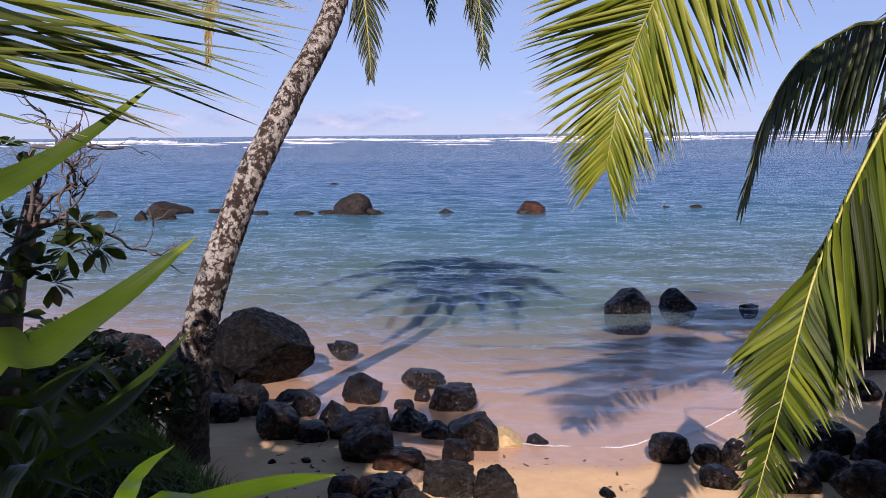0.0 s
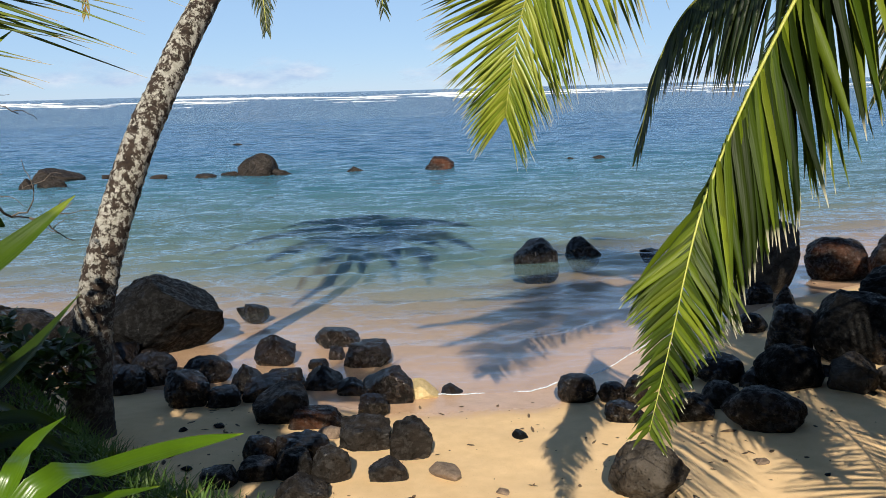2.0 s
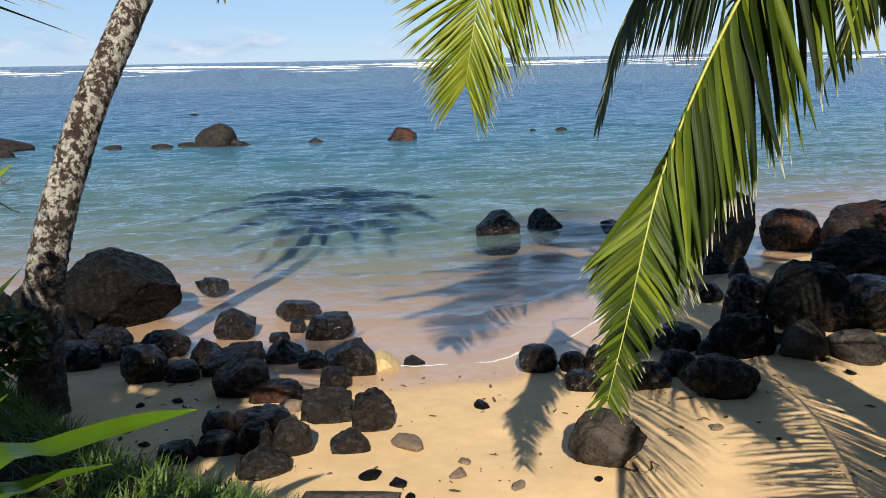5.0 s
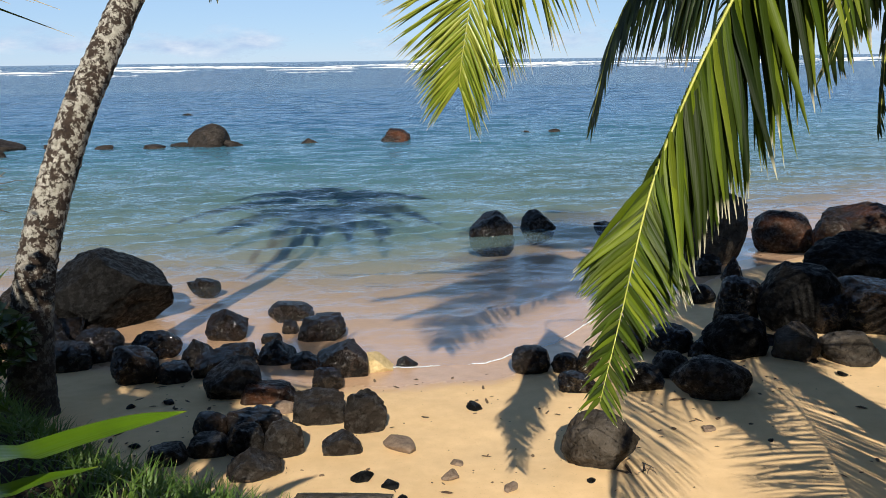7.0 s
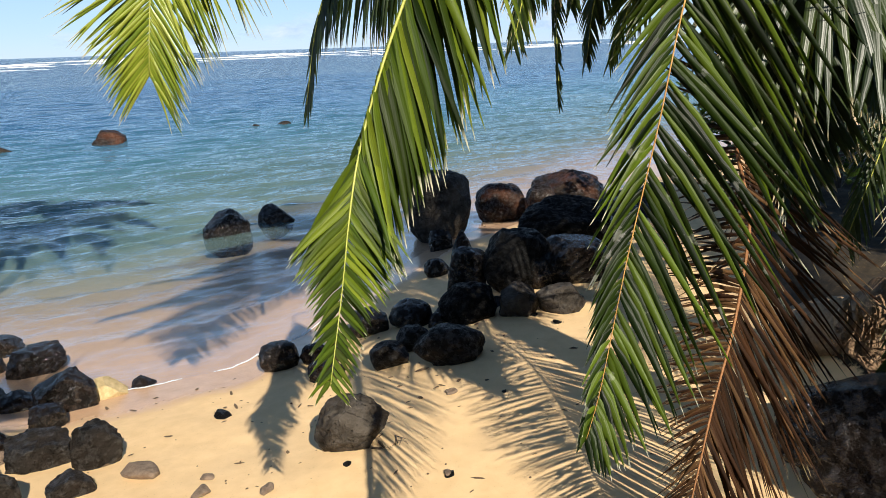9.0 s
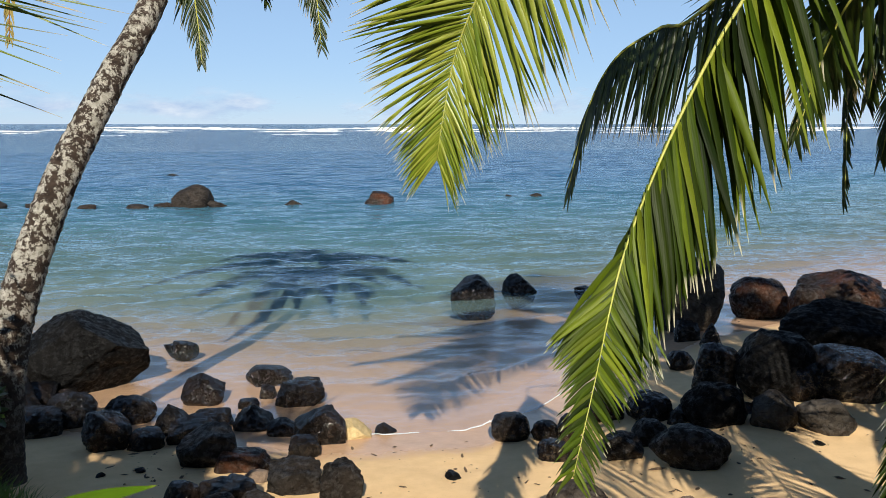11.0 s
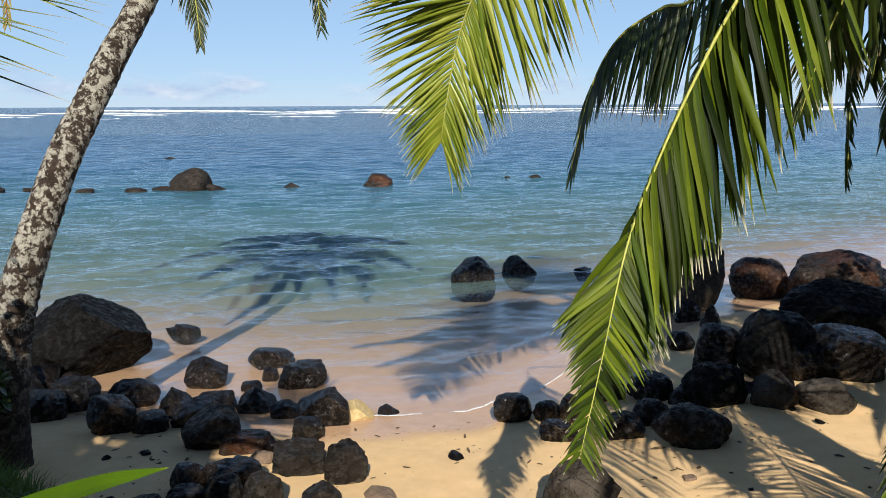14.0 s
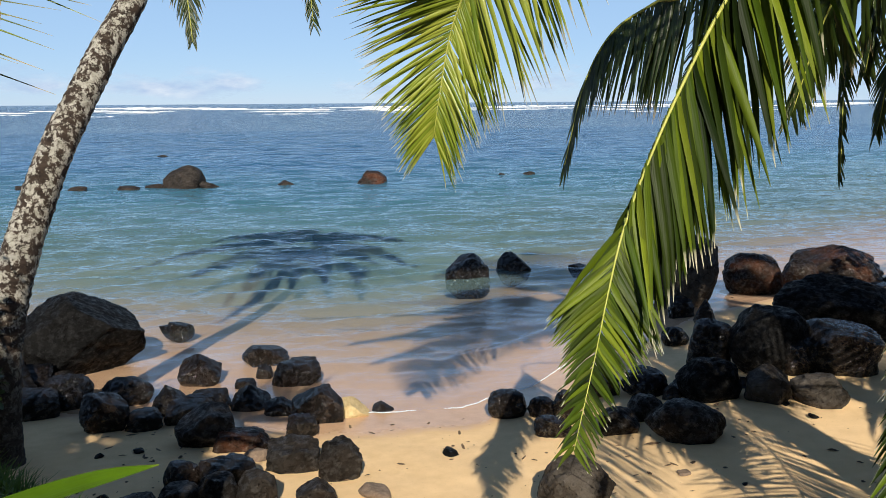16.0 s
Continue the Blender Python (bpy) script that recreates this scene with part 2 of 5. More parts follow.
SAND, WATER, FOAM, SURF, CLOUD, BARK = sand_material(), water_material(), foam_material(), surf_material(), cloud_material(), bark_material()
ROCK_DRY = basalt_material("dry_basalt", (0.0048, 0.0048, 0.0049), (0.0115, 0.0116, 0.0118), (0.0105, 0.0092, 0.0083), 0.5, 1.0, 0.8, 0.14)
# near-black for wetness; also puts shade into heap, corner and shallows rocks
ROCK_WET_SHADED = basalt_material("wet_shaded_basalt", (0.0025, 0.0023, 0.0022), (0.016, 0.0135, 0.012), (0.022, 0.011, 0.006), 0.15, 1.0, 0.8, 0.75, fine=0.35)
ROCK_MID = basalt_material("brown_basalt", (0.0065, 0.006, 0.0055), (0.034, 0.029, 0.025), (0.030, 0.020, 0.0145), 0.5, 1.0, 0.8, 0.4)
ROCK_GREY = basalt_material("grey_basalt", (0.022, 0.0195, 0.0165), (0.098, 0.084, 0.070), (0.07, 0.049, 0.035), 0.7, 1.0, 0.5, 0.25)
ROCK_SEA = basalt_material("sea_basalt", (0.012, 0.010, 0.009), (0.044, 0.036, 0.030), (0.040, 0.028, 0.021), 0.7)
ROCK_RED = basalt_material("rusty_basalt", (0.010, 0.008, 0.007), (0.035, 0.024, 0.018), (0.13, 0.040, 0.014), 0.35, 0.8, 0.6, 0.45, 0.9)
ROCK_SLAB = basalt_material("grey_slab", (0.05, 0.043, 0.035), (0.15, 0.125, 0.10), (0.10, 0.075, 0.055), 0.75)
CORAL = plain_material("bleached_coral", (0.40, 0.28, 0.12), (0.78, 0.62, 0.34), 26, 0.85, 1.0)
PALE_CORAL = plain_material("worn_coral", (0.13, 0.085, 0.058), (0.36, 0.265, 0.19), 30, 0.9, 1.0)
# near-black to yellow-green: sun and shade on the leaflets, put into their colour
LIT_AND_SHADED_GREENS = ((0.006, 0.014, 0.0015), (0.055, 0.095, 0.005), (0.20, 0.25, 0.018), (0.010, 0.022, 0.002), (0.12, 0.17, 0.009), (0.008, 0.018, 0.0015), (0.075, 0.12, 0.006))
SHADED_GREENS = ((0.012, 0.026, 0.005), (0.024, 0.044, 0.006), (0.045, 0.07, 0.008))
STRAW, PALE = (0.42, 0.33, 0.17), (0.50, 0.47, 0.34)
# lit and shaded colourings of the same palm leaflet
LEAF_LIT = leaf_material("palm_leaflet_lit", LIT_AND_SHADED_GREENS, PALE, (0.34, 0.42, 0.015), 0.5, tip_from=0.92, see=0.09, shine=0.2)
LEAF_SUNLIT = leaf_material("palm_leaflet_sunlit", ((0.11, 0.175, 0.010), (0.24, 0.30, 0.022), (0.38, 0.41, 0.06), (0.18, 0.25, 0.016)), PALE, (0.36, 0.42, 0.02), 0.34, tip_from=0.86, see=0.1)
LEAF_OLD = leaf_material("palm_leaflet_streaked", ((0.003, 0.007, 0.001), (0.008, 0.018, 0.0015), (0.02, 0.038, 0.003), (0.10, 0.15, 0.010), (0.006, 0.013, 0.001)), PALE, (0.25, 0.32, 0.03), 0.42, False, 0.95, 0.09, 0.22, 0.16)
LEAF_FAR_SHADED = leaf_material("palm_leaflet_far_shaded", SHADED_GREENS, STRAW, (0.22, 0.28, 0.03), 0.4, True, 0.9, 0.2)
LEAF_FAR_LIT = leaf_material("palm_leaflet_far_lit", LIT_AND_SHADED_GREENS, STRAW, (0.36, 0.42, 0.04), 0.4, True, 0.9, 0.25)
LEAF_DEAD = leaf_material("palm_leaflet_dead", ((0.018, 0.008, 0.0035), (0.045, 0.019, 0.008), (0.17, 0.088, 0.036), (0.010, 0.005, 0.0025), (0.07, 0.028, 0.010)), STRAW, (0.30, 0.10, 0.02), 0.55, False, 0.93, 0.12, shine=0.25)
LEAF_DRY = leaf_material("palm_leaflet_yellow", ((0.36, 0.27, 0.06), (0.45, 0.35, 0.10)), STRAW, (0.45, 0.33, 0.05), 0.6, True, 0.9, 0.25)
# one lily leaf in three greens: shade, half light and sun are in the colour
STRAP_SHADED = leaf_material("strap_leaf_shaded", ((0.018, 0.038, 0.005), (0.035, 0.068, 0.007)), (0.12, 0.17, 0.02), (0.18, 0.27, 0.012), 0.3, False, 0.95, 0.28)
STRAP_HALF_LIT = leaf_material("strap_leaf_half_lit", ((0.05, 0.10, 0.007), (0.07, 0.13, 0.009)), (0.18, 0.24, 0.02), (0.28, 0.40, 0.015), 0.35, False, 0.95, 0.3)
STRAP_SUNLIT = leaf_material("strap_leaf_sunlit", ((0.085, 0.18, 0.008), (0.12, 0.23, 0.010)), (0.20, 0.27, 0.02), (0.34, 0.50, 0.015), 0.3, False, 0.95, 0.28)
SHRUB_LEAF = leaf_material("shrub_leaf_green", ((0.016, 0.036, 0.007), (0.03, 0.06, 0.01), (0.055, 0.10, 0.016)), (0.12, 0.16, 0.03), (0.22, 0.34, 0.03), 0.35, True, 0.97, 0.22)
GRASS_BLADE = leaf_material("grass_green", ((0.05, 0.11, 0.015), (0.09, 0.18, 0.02), (0.13, 0.21, 0.03)), STRAW, (0.25, 0.38, 0.03), 0.5, True, 0.9, 0.3)
RACHIS = plain_material("midrib_yellow_green", (0.36, 0.38, 0.06), (0.50, 0.48, 0.12), 9, 0.4)
RACHIS_ORANGE = plain_material("midrib_orange", (0.36, 0.15, 0.03), (0.50, 0.27, 0.06), 9, 0.45)
RACHIS_BROWN = plain_material("midrib_brown", (0.20, 0.085, 0.03), (0.32, 0.14, 0.05), 9, 0.6)
TWIG = plain_material("twig_grey", (0.06, 0.048, 0.04), (0.17, 0.14, 0.12), 20, 0.9)
WOOD_CUT = plain_material("weathered_log", (0.16, 0.105, 0.062), (0.42, 0.30, 0.19), 9, 0.85, 0.8)
FIBRE = plain_material("leaf_base_fibre", (0.08, 0.045, 0.026), (0.34, 0.22, 0.13), 13, 0.9, 1.0)
NUT = plain_material("green_nut", (0.16, 0.18, 0.03), (0.30, 0.22, 0.06), 7, 0.5)


# ---------------------------------------------------------------- mesh helpers
def mesh(name, verts, faces, material, smooth=True, attributes=None):
    me = bpy.data.meshes.new(name)
    me.from_pydata([tuple(v) for v in verts], [], faces)
    me.materials.append(material)
    for key, values in (attributes or {}).items():
        me.attributes.new(key, "FLOAT", "POINT").data.foreach_set("value", np.asarray(values, dtype=np.float32))
    if smooth:
        me.polygons.foreach_set("use_smooth", [True] * len(me.polygons))
    me.update()
    return me


def thing(name, label, category, group="", kind="", at=(0, 0, 0), data=None):
    ob = new(name, data)
    ob.location = at
    return tagged(ob, label, category, group, kind)


def part(name, me, parent, label="", kind=""):
    """One mesh under a thing; its vertices are in world metres less the top thing's place."""
    ob = new(name, me)
    ob.parent = parent
    return tagged(ob, label, kind=kind)


def step(a, b, v):
    t = np.clip((v - a) / (b - a), 0, 1)
    return t * t * (3 - 2 * t)


def spline(points, count):
    """Catmull-Rom through the points."""
    p = [Vector(q) for q in points]
    p = [p[0] * 2 - p[1]] + p + [p[-1] * 2 - p[-2]]
    spans = len(p) - 3
    made = []
    for i in range(count):
        u = i / (count - 1) * spans
        k = min(int(u), spans - 1)
        t = u - k
        a, b, c, d = p[k:k + 4]
        made.append(0.5 * ((2 * b) + (c - a) * t + (2 * a - 5 * b + 4 * c - d) * t * t + (3 * b - a - 3 * c + d) * t ** 3))
    return made


def tube(points, radii, sides=8, jitter=None):
    verts, faces = [], []
    up = Vector((0.31, 0.17, 0.93))
    for i, p in enumerate(points):
        t = (points[min(i + 1, len(points) - 1)] - points[max(i - 1, 0)]).normalized()
        a = t.cross(up).normalized()
        b = t.cross(a)
        for k in range(sides):
            w = 2 * math.pi * k / sides
            r = radii[i] * (jitter(i, k) if jitter else 1)
            verts.append(p + (a * math.cos(w) + b * math.sin(w)) * r)
    for i in range(len(points) - 1):
        for k in range(sides):
            j = (k + 1) % sides
            faces.append((i * sides + k, i * sides + j, (i + 1) * sides + j, (i + 1) * sides + k))
    faces.append(tuple(range(sides))[::-1])
    faces.append(tuple((len(points) - 1) * sides + k for k in range(sides)))
    return verts, faces


# ---------------------------------------------------------------- the lie of the land
SHORE_X = (-40, -6, -3, -1, 0.5, 1.1, 1.8, 2.5, 3.5, 5, 7, 10, 40)
SHORE_Y = (16, 7.5, 6.6, 6.0, 5.5, 5.42, 5.40, 5.75, 6.7, 7.8, 8.6, 9.6, 22)
BANK_X = (-40, -3, -1.6, -1.0, -0.3, 0.6, 2, 3, 3.4, 4.2, 5, 7, 40)
BANK_Y = (12, 5.4, 4.7, 3.95, 3.3, 2.72, 1.7, 1.5, 1.5, 2.0, 3.2, 5.2, 18)


def lie(x, y):
    """Height of the ground, how far it is bank, and the way up from the water's edge."""
    s = np.interp(x, SHORE_X, SHORE_Y) - y
    beach = 0.05 + 0.16 * np.clip(s, 0, 2.4) + 0.07 * np.clip(s - 2.4, 0, 4)
    bed = 0.05 + 0.09 * np.maximum(s, -4) + 0.05 * np.clip(s + 4, -30, 0) + 0.004 * np.clip(s + 34, -300, 0)
    w = step(0, 0.9, np.interp(x, BANK_X, BANK_Y) - y)
    return np.where(s > 0, beach, bed) * (1 - w) + 1.05 * w, w, s


def land(x, y):
    return float(lie(np.float64(x), np.float64(y))[0])


def graded(low, near_low, near_high, high, pitch):
    """Coordinates, close together in the middle and ever wider outside."""
    mid = list(np.arange(near_low, near_high + pitch / 2, pitch))
    out, d, v = [], pitch, mid[-1]
    while v < high:
        d *= 1.22
        v += d
        out.append(min(v, high))
    back, d, v = [], pitch, mid[0]
    while v > low:
        d *= 1.22
        v -= d
        back.append(max(v, low))
    return np.array(back[::-1] + mid + out)


def sheet_faces(nx, ny):
    i, j = np.meshgrid(np.arange(nx - 1), np.arange(ny - 1))
    a = (j * nx + i).ravel()
    return np.stack([a, a + 1, a + nx + 1, a + nx], 1).tolist()


def build_ground():
    gx, gy = graded(-4400, -7, 9, 4400, 0.06), graded(-4400, 0.5, 11, 4400, 0.06)
    x, y = np.meshgrid(gx, gy)
    z, w, s = lie(x, y)
    near = np.exp(-((x - 1) ** 2 + (y - 4) ** 2) / 200)
    dents = np.array([noise.fractal(Vector((a * 1.3, b * 1.3, 0)), 0.9, 2, 4) for a, b in zip(x.ravel()[:], y.ravel()[:])]).reshape(x.shape)
    z = z + dents * near * (0.014 + 0.05 * w) * step(0.0, 0.8, s)
    wet = step(0.22, 0.05, z) * (0.8 + 0.2 * step(-0.25, 0.0, z))
    reef = step(-3.0, -9.0, s)
    return thing("ground", "pale golden beach sand with a dark soil bank behind", "beach", kind="structure",
                 data=mesh("ground", np.stack([x.ravel(), y.ravel(), z.ravel()], 1), sheet_faces(len(gx), len(gy)), SAND,
                           attributes={"bank": step(0.12, 0.6, w + dents * 0.25).ravel(), "wet": wet.ravel(), "reef": reef.ravel()}))


def build_water():
    """One sheet of sea, fan-shaped so that the waves are modelled finely close by and coarsely far out."""
    rows, y = [4.4], 4.4
    while y < 4400:
        y += max(0.035, (y + 1.5) * (0.0058 if y < 70 else 0.03 if y < 500 else 0.12))
        rows.append(min(y, 4400))
    fan = np.concatenate([-np.geomspace(60, 1.32, 14)[:-1], np.linspace(-1.3, 1.55, 560), np.geomspace(1.57, 60, 14)[1:]])
    gy = np.array(rows)
    y = np.repeat(gy[:, None], len(fan), 1)
    x = 0.8 + fan[None, :] * (gy[:, None] + 1.5)
    z, w, s = lie(x, y)
    pitch = np.maximum(np.gradient(gy)[:, None], 0.005 * (gy[:, None] + 1.5))
    rng = np.random.RandomState(7)
    calm = 0.28 + 0.72 * step(0.5, 3.5, -s)
    wz = np.zeros_like(x)
    for k in range(46):
        length = 0.16 * (14 ** (k / 45.0))
        heading = rng.normal(0.08, 0.34)
        kx, ky = math.sin(heading) * 2 * math.pi / length, math.cos(heading) * 2 * math.pi / length
        slope = 0.105 if length < 0.8 else 0.036
        fade = step(2.2, 4.0, length / pitch)
        phase = kx * x + ky * y + rng.uniform(0, 6.28) + 0.8 * np.sin(x * rng.uniform(0.2, 0.9) + rng.uniform(0, 6)) + 0.6 * np.sin(y * rng.uniform(0.2, 0.6) + rng.uniform(0, 6))
        gust = 0.65 + 0.35 * np.sin(x * rng.uniform(0.15, 0.5) + y * rng.uniform(0.1, 0.4) + rng.uniform(0, 6))
        wz += np.sin(phase) * slope * length / (2 * math.pi) * fade * gust
    wz *= calm
    wz += 0.030 * np.exp(-((s + 1.15 + 0.12 * np.sin(x * 1.3)) / 0.13) ** 2) * step(-0.8, 0.4, x) * step(4.2, 2.6, x)
    film = z + 0.010 * step(0.0, -0.3, s) - 0.05 * step(-0.02, 0.25, s)   # the last of the swash, a thin sheet on the sand
    wz = np.where((s > -1.6) & (np.abs(x) < 6), np.maximum(wz, film), wz)
    depth = np.clip(-z, 0, 4) / 2.2
    return thing("sea_water", "clear blue-green lagoon water with small ripples", "water", kind="structure",
                 data=mesh("sea_water", np.stack([x.ravel(), y.ravel(), wz.ravel()], 1), sheet_faces(len(fan), len(gy)), WATER,
                           attributes={"depth": np.clip(depth, 0, 1).ravel(), "outer": step(25, 90, y).ravel(), "chop": step(7, 16, y).ravel(), "calm": (0.25 + 0.75 * step(0.5, 3.0, -s)).ravel()}))


build_ground()
build_water()


def build_clouds():
    verts, height, n, rows = [], [], 96, 16
    for j in range(rows):
        for i in range(n):
            a = radians(-80 + 160 * i / (n - 1))
            verts.append((4300 * math.sin(a), 4300 * math.cos(a), -20 + 1100 * j / (rows - 1)))
            height.append(j / (rows - 1))
    thing("backdrop", "faint low trade-wind clouds above the horizon", "sky", kind="structure",
          data=mesh("backdrop", verts, sheet_faces(n, rows), CLOUD, attributes={"height": height}))


build_clouds()


def breaker(x, y, length, tall, seed):
    """A long ridge of white water, ragged along its crest."""
    rnd = random.Random(seed)
    n, rows = max(14, int(length / 1.6)), 7
    verts = []
    for i in range(n):
        u = i / (n - 1)
        swell = math.sin(math.pi * u) ** 0.4 * (0.55 + 0.6 * abs(noise.noise(Vector((u * length * 0.11, seed * 3.7, 0)))) + 0.35 * noise.noise(Vector((u * length * 0.5, seed, 4))))
        bend = 3.0 * noise.noise(Vector((u * length * 0.05, seed, 9)))
        for j in range(rows):
            v = j / (rows - 1) * 2 - 1
            verts.append((x + (u - 0.5) * length, y + v * 3.2 * max(0.25, swell) + bend, max(-0.3, tall * swell * (1 - v * v) ** 0.7 + 0.25 * noise.noise(Vector((u * length * 0.7, v * 2, seed)))) - 0.12))
    thing("breaking_wave", "white breaking wave on the outer reef", "wave", "surf on the outer reef", "structure",
          data=mesh("breaking_wave", verts, sheet_faces(rows, n), SURF))


def build_surf():
    rnd = random.Random(4)
    for k, (y, tall, gap, stretch) in enumerate(((236, 0.42, 26, 34), (268, 0.45, 40, 30), (300, 0.5, 50, 44), (330, 0.7, 60, 40), (390, 0.8, 90, 60), (450, 1.0, 110, 60), (196, 0.3, 120, 22), (176, 0.25, 160, 16))):
        x = -330 - 40 * k
        while x < 460 + 0.6 * y:
            length = rnd.uniform(0.5, 1.3) * stretch
            breaker(x + length / 2, y + rnd.uniform(-9, 9) + 0.05 * x, length, tall * rnd.uniform(0.7, 1.3), rnd.randrange(9999))
            x += length + rnd.uniform(0.0, 1.0) * gap


build_surf()


# ---------------------------------------------------------------- rocks
STYLES = {   # worn faces of a stone, by its build: the way each looks and how far out it lies
    "round": (((0.0, 0.0, 1.0), 0.86), ((0.3, -0.9, 0.3), 0.88), ((-0.8, -0.2, 0.5), 0.88)),
    "block": (((0.08, -0.1, 1.0), 0.66), ((0.15, -1.0, 0.0), 0.72), ((1.0, 0.1, 0.0), 0.78), ((-1.0, 0.15, 0.05), 0.76), ((0.6, -0.3, 0.75), 0.80), ((-0.55, -0.4, 0.7), 0.82)),
    "wedge_l": (((0.62, -0.15, 0.72), 0.48), ((-0.55, -0.15, 0.8), 0.66), ((-0.1, -0.95, 0.3), 0.62), ((0.98, -0.1, 0.0), 0.84), ((0.3, -0.8, -0.5), 0.62)),
    "wedge_r": (((-0.45, -0.1, 0.85), 0.56), ((0.5, -0.15, 0.8), 0.70), ((0.15, -0.95, 0.3), 0.62), ((-0.98, -0.1, 0.0), 0.84), ((-0.2, -0.85, -0.4), 0.7)),
    "peak": (((0.7, -0.2, 0.65), 0.50), ((-0.72, -0.1, 0.6), 0.55), ((0.0, -0.85, 0.5), 0.60), ((0.15, 0.8, 0.6), 0.6)),
    "slab": (((0.1, -0.05, 1.0), 0.50), ((-0.1, -1.0, 0.1), 0.74), ((0.9, -0.2, 0.45), 0.72), ((-0.9, -0.1, 0.4), 0.76)),
}


def rock_mesh(name, w, d, h, seed, material, round_=0.5, fine=4, faces=()):
    """A weathered basalt block: a ball with a few worn facets, broken corners, dents and fine pitting."""
    rnd = random.Random(seed)
    bm = bmesh.new()
    bmesh.ops.create_icosphere(bm, subdivisions=fine, radius=1)
    cuts = []
    for n, c in faces:
        cuts.append(((Vector(n) + Vector((rnd.gauss(0, 0.10), rnd.gauss(0, 0.10), rnd.gauss(0, 0.08)))).normalized(), c * rnd.uniform(0.93, 1.07)))
    for _ in range(int(16 * (1 - round_)) + 2 if not faces else 4 if round_ > 0.9 else 9):
        n = Vector((rnd.gauss(0, 1), rnd.gauss(0, 1), rnd.gauss(0, 0.8))).normalized()
        cuts.append((n, rnd.uniform(0.5, 0.82) + 0.16 * round_ if not faces else rnd.uniform(0.74, 0.92) + 0.08 * (round_ > 0.9)))
    shift = Vector((rnd.uniform(0, 50), rnd.uniform(0, 50), rnd.uniform(0, 50)))
    for v in bm.verts:
        p = v.co.copy()
        p *= 1 + 0.16 * noise.noise(p * 1.1 + shift)
        for n, c in cuts:
            over = p.dot(n) - c
            if over > 0:
                p -= n * over * 0.92
        rugged = 0.5 + noise.noise(p * 1.7 - shift)
        chip = noise.noise(p * 4.2 + shift)
        p *= 1 + 0.07 * noise.noise(p * 2.5 + shift) - 0.12 * max(0.0, chip - 0.15) + 0.034 * noise.noise(p * 7.5 + shift) * (0.6 + rugged) + 0.016 * noise.noise(p * 16 + shift) * (0.6 + rugged) + 0.010 * noise.noise(p * 33 + shift)
        v.co = p
    low = [min(v.co[i] for v in bm.verts) for i in range(3)]
    high = [max(v.co[i] for v in bm.verts) for i in range(3)]
    size = (w, d, h)
    for v in bm.verts:
        v.co = Vector(((v.co[i] - (low[i] + high[i]) / 2) / (high[i] - low[i]) * size[i] for i in range(3)))
    for f in bm.faces:
        f.smooth = True
    me = bpy.data.meshes.new(name)
    bm.to_mesh(me)
    bm.free()
    me.materials.append(material)
    return me


def rock(x, y, base, top, w, seed, material=None, label="dark grey weathered basalt rock on the sand", group="rocks on the beach", round_=0.2, deep=0.85, turn=0.0, name="rock", category="rock", afloat=False, faces=(), style=""):
    h = min(top * 2 + 0.06, top - land(x, y) + 0.05) if afloat else (top - base) * 1.1 + 0.03
    me = rock_mesh(name, w, w * deep, h, seed, material or ROCK_DRY, 1.0 if style == "round" else round_, 5 if w > 0.2 and y < 12 else 4, STYLES[style] if style else faces)
    ob = thing(name, label, category, group, at=(x, y, top - h / 2), data=me)
    ob.rotation_euler = (0, 0, turn)
    return ob


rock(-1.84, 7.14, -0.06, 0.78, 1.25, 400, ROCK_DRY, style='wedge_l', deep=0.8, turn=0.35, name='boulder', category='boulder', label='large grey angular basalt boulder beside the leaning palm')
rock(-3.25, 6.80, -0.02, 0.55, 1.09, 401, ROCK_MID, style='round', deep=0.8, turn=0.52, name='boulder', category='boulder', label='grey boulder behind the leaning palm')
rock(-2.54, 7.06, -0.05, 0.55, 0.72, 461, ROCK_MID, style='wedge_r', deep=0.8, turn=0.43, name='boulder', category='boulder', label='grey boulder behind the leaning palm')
rock(-1.52, 5.93, 0.06, 0.36, 0.41, 402, ROCK_WET_SHADED, style='round', deep=0.8, turn=0.37, label="wet black basalt rock at the water's edge")
rock(-1.67, 5.63, 0.11, 0.36, 0.36, 403, ROCK_WET_SHADED, style='block', deep=0.8, turn=0.41, label="wet black basalt rock at the water's edge")
rock(-1.08, 6.01, 0.02, 0.28, 0.46, 404, ROCK_WET_SHADED, style='round', deep=0.8, turn=0.30, label="wet black basalt rock at the water's edge")
rock(-1.01, 5.23, 0.14, 0.48, 0.35, 405, ROCK_WET_SHADED, style='block', deep=0.8, turn=0.33, label="wet black basalt rock at the water's edge")
rock(-0.73, 5.22, 0.13, 0.30, 0.28, 406, ROCK_WET_SHADED, style='block', deep=0.8, turn=0.28, label="wet black basalt rock at the water's edge")
rock(-0.63, 5.64, 0.06, 0.34, 0.30, 407, ROCK_WET_SHADED, style='peak', deep=0.8, turn=0.25, label="wet black basalt rock at the water's edge")
rock(-0.43, 5.42, 0.08, 0.30, 0.39, 408, ROCK_WET_SHADED, style='block', deep=0.8, turn=0.22, label="wet black basalt rock at the water's edge")
rock(-0.55, 6.53, -0.04, 0.27, 0.42, 409, ROCK_WET_SHADED, style='peak', deep=0.8, turn=0.20, label="wet black basalt rock at the water's edge")
rock(0.00, 7.14, -0.11, 0.13, 0.49, 410, ROCK_WET_SHADED, style='slab', deep=0.6, turn=0.11, label="wet black basalt rock at the water's edge")
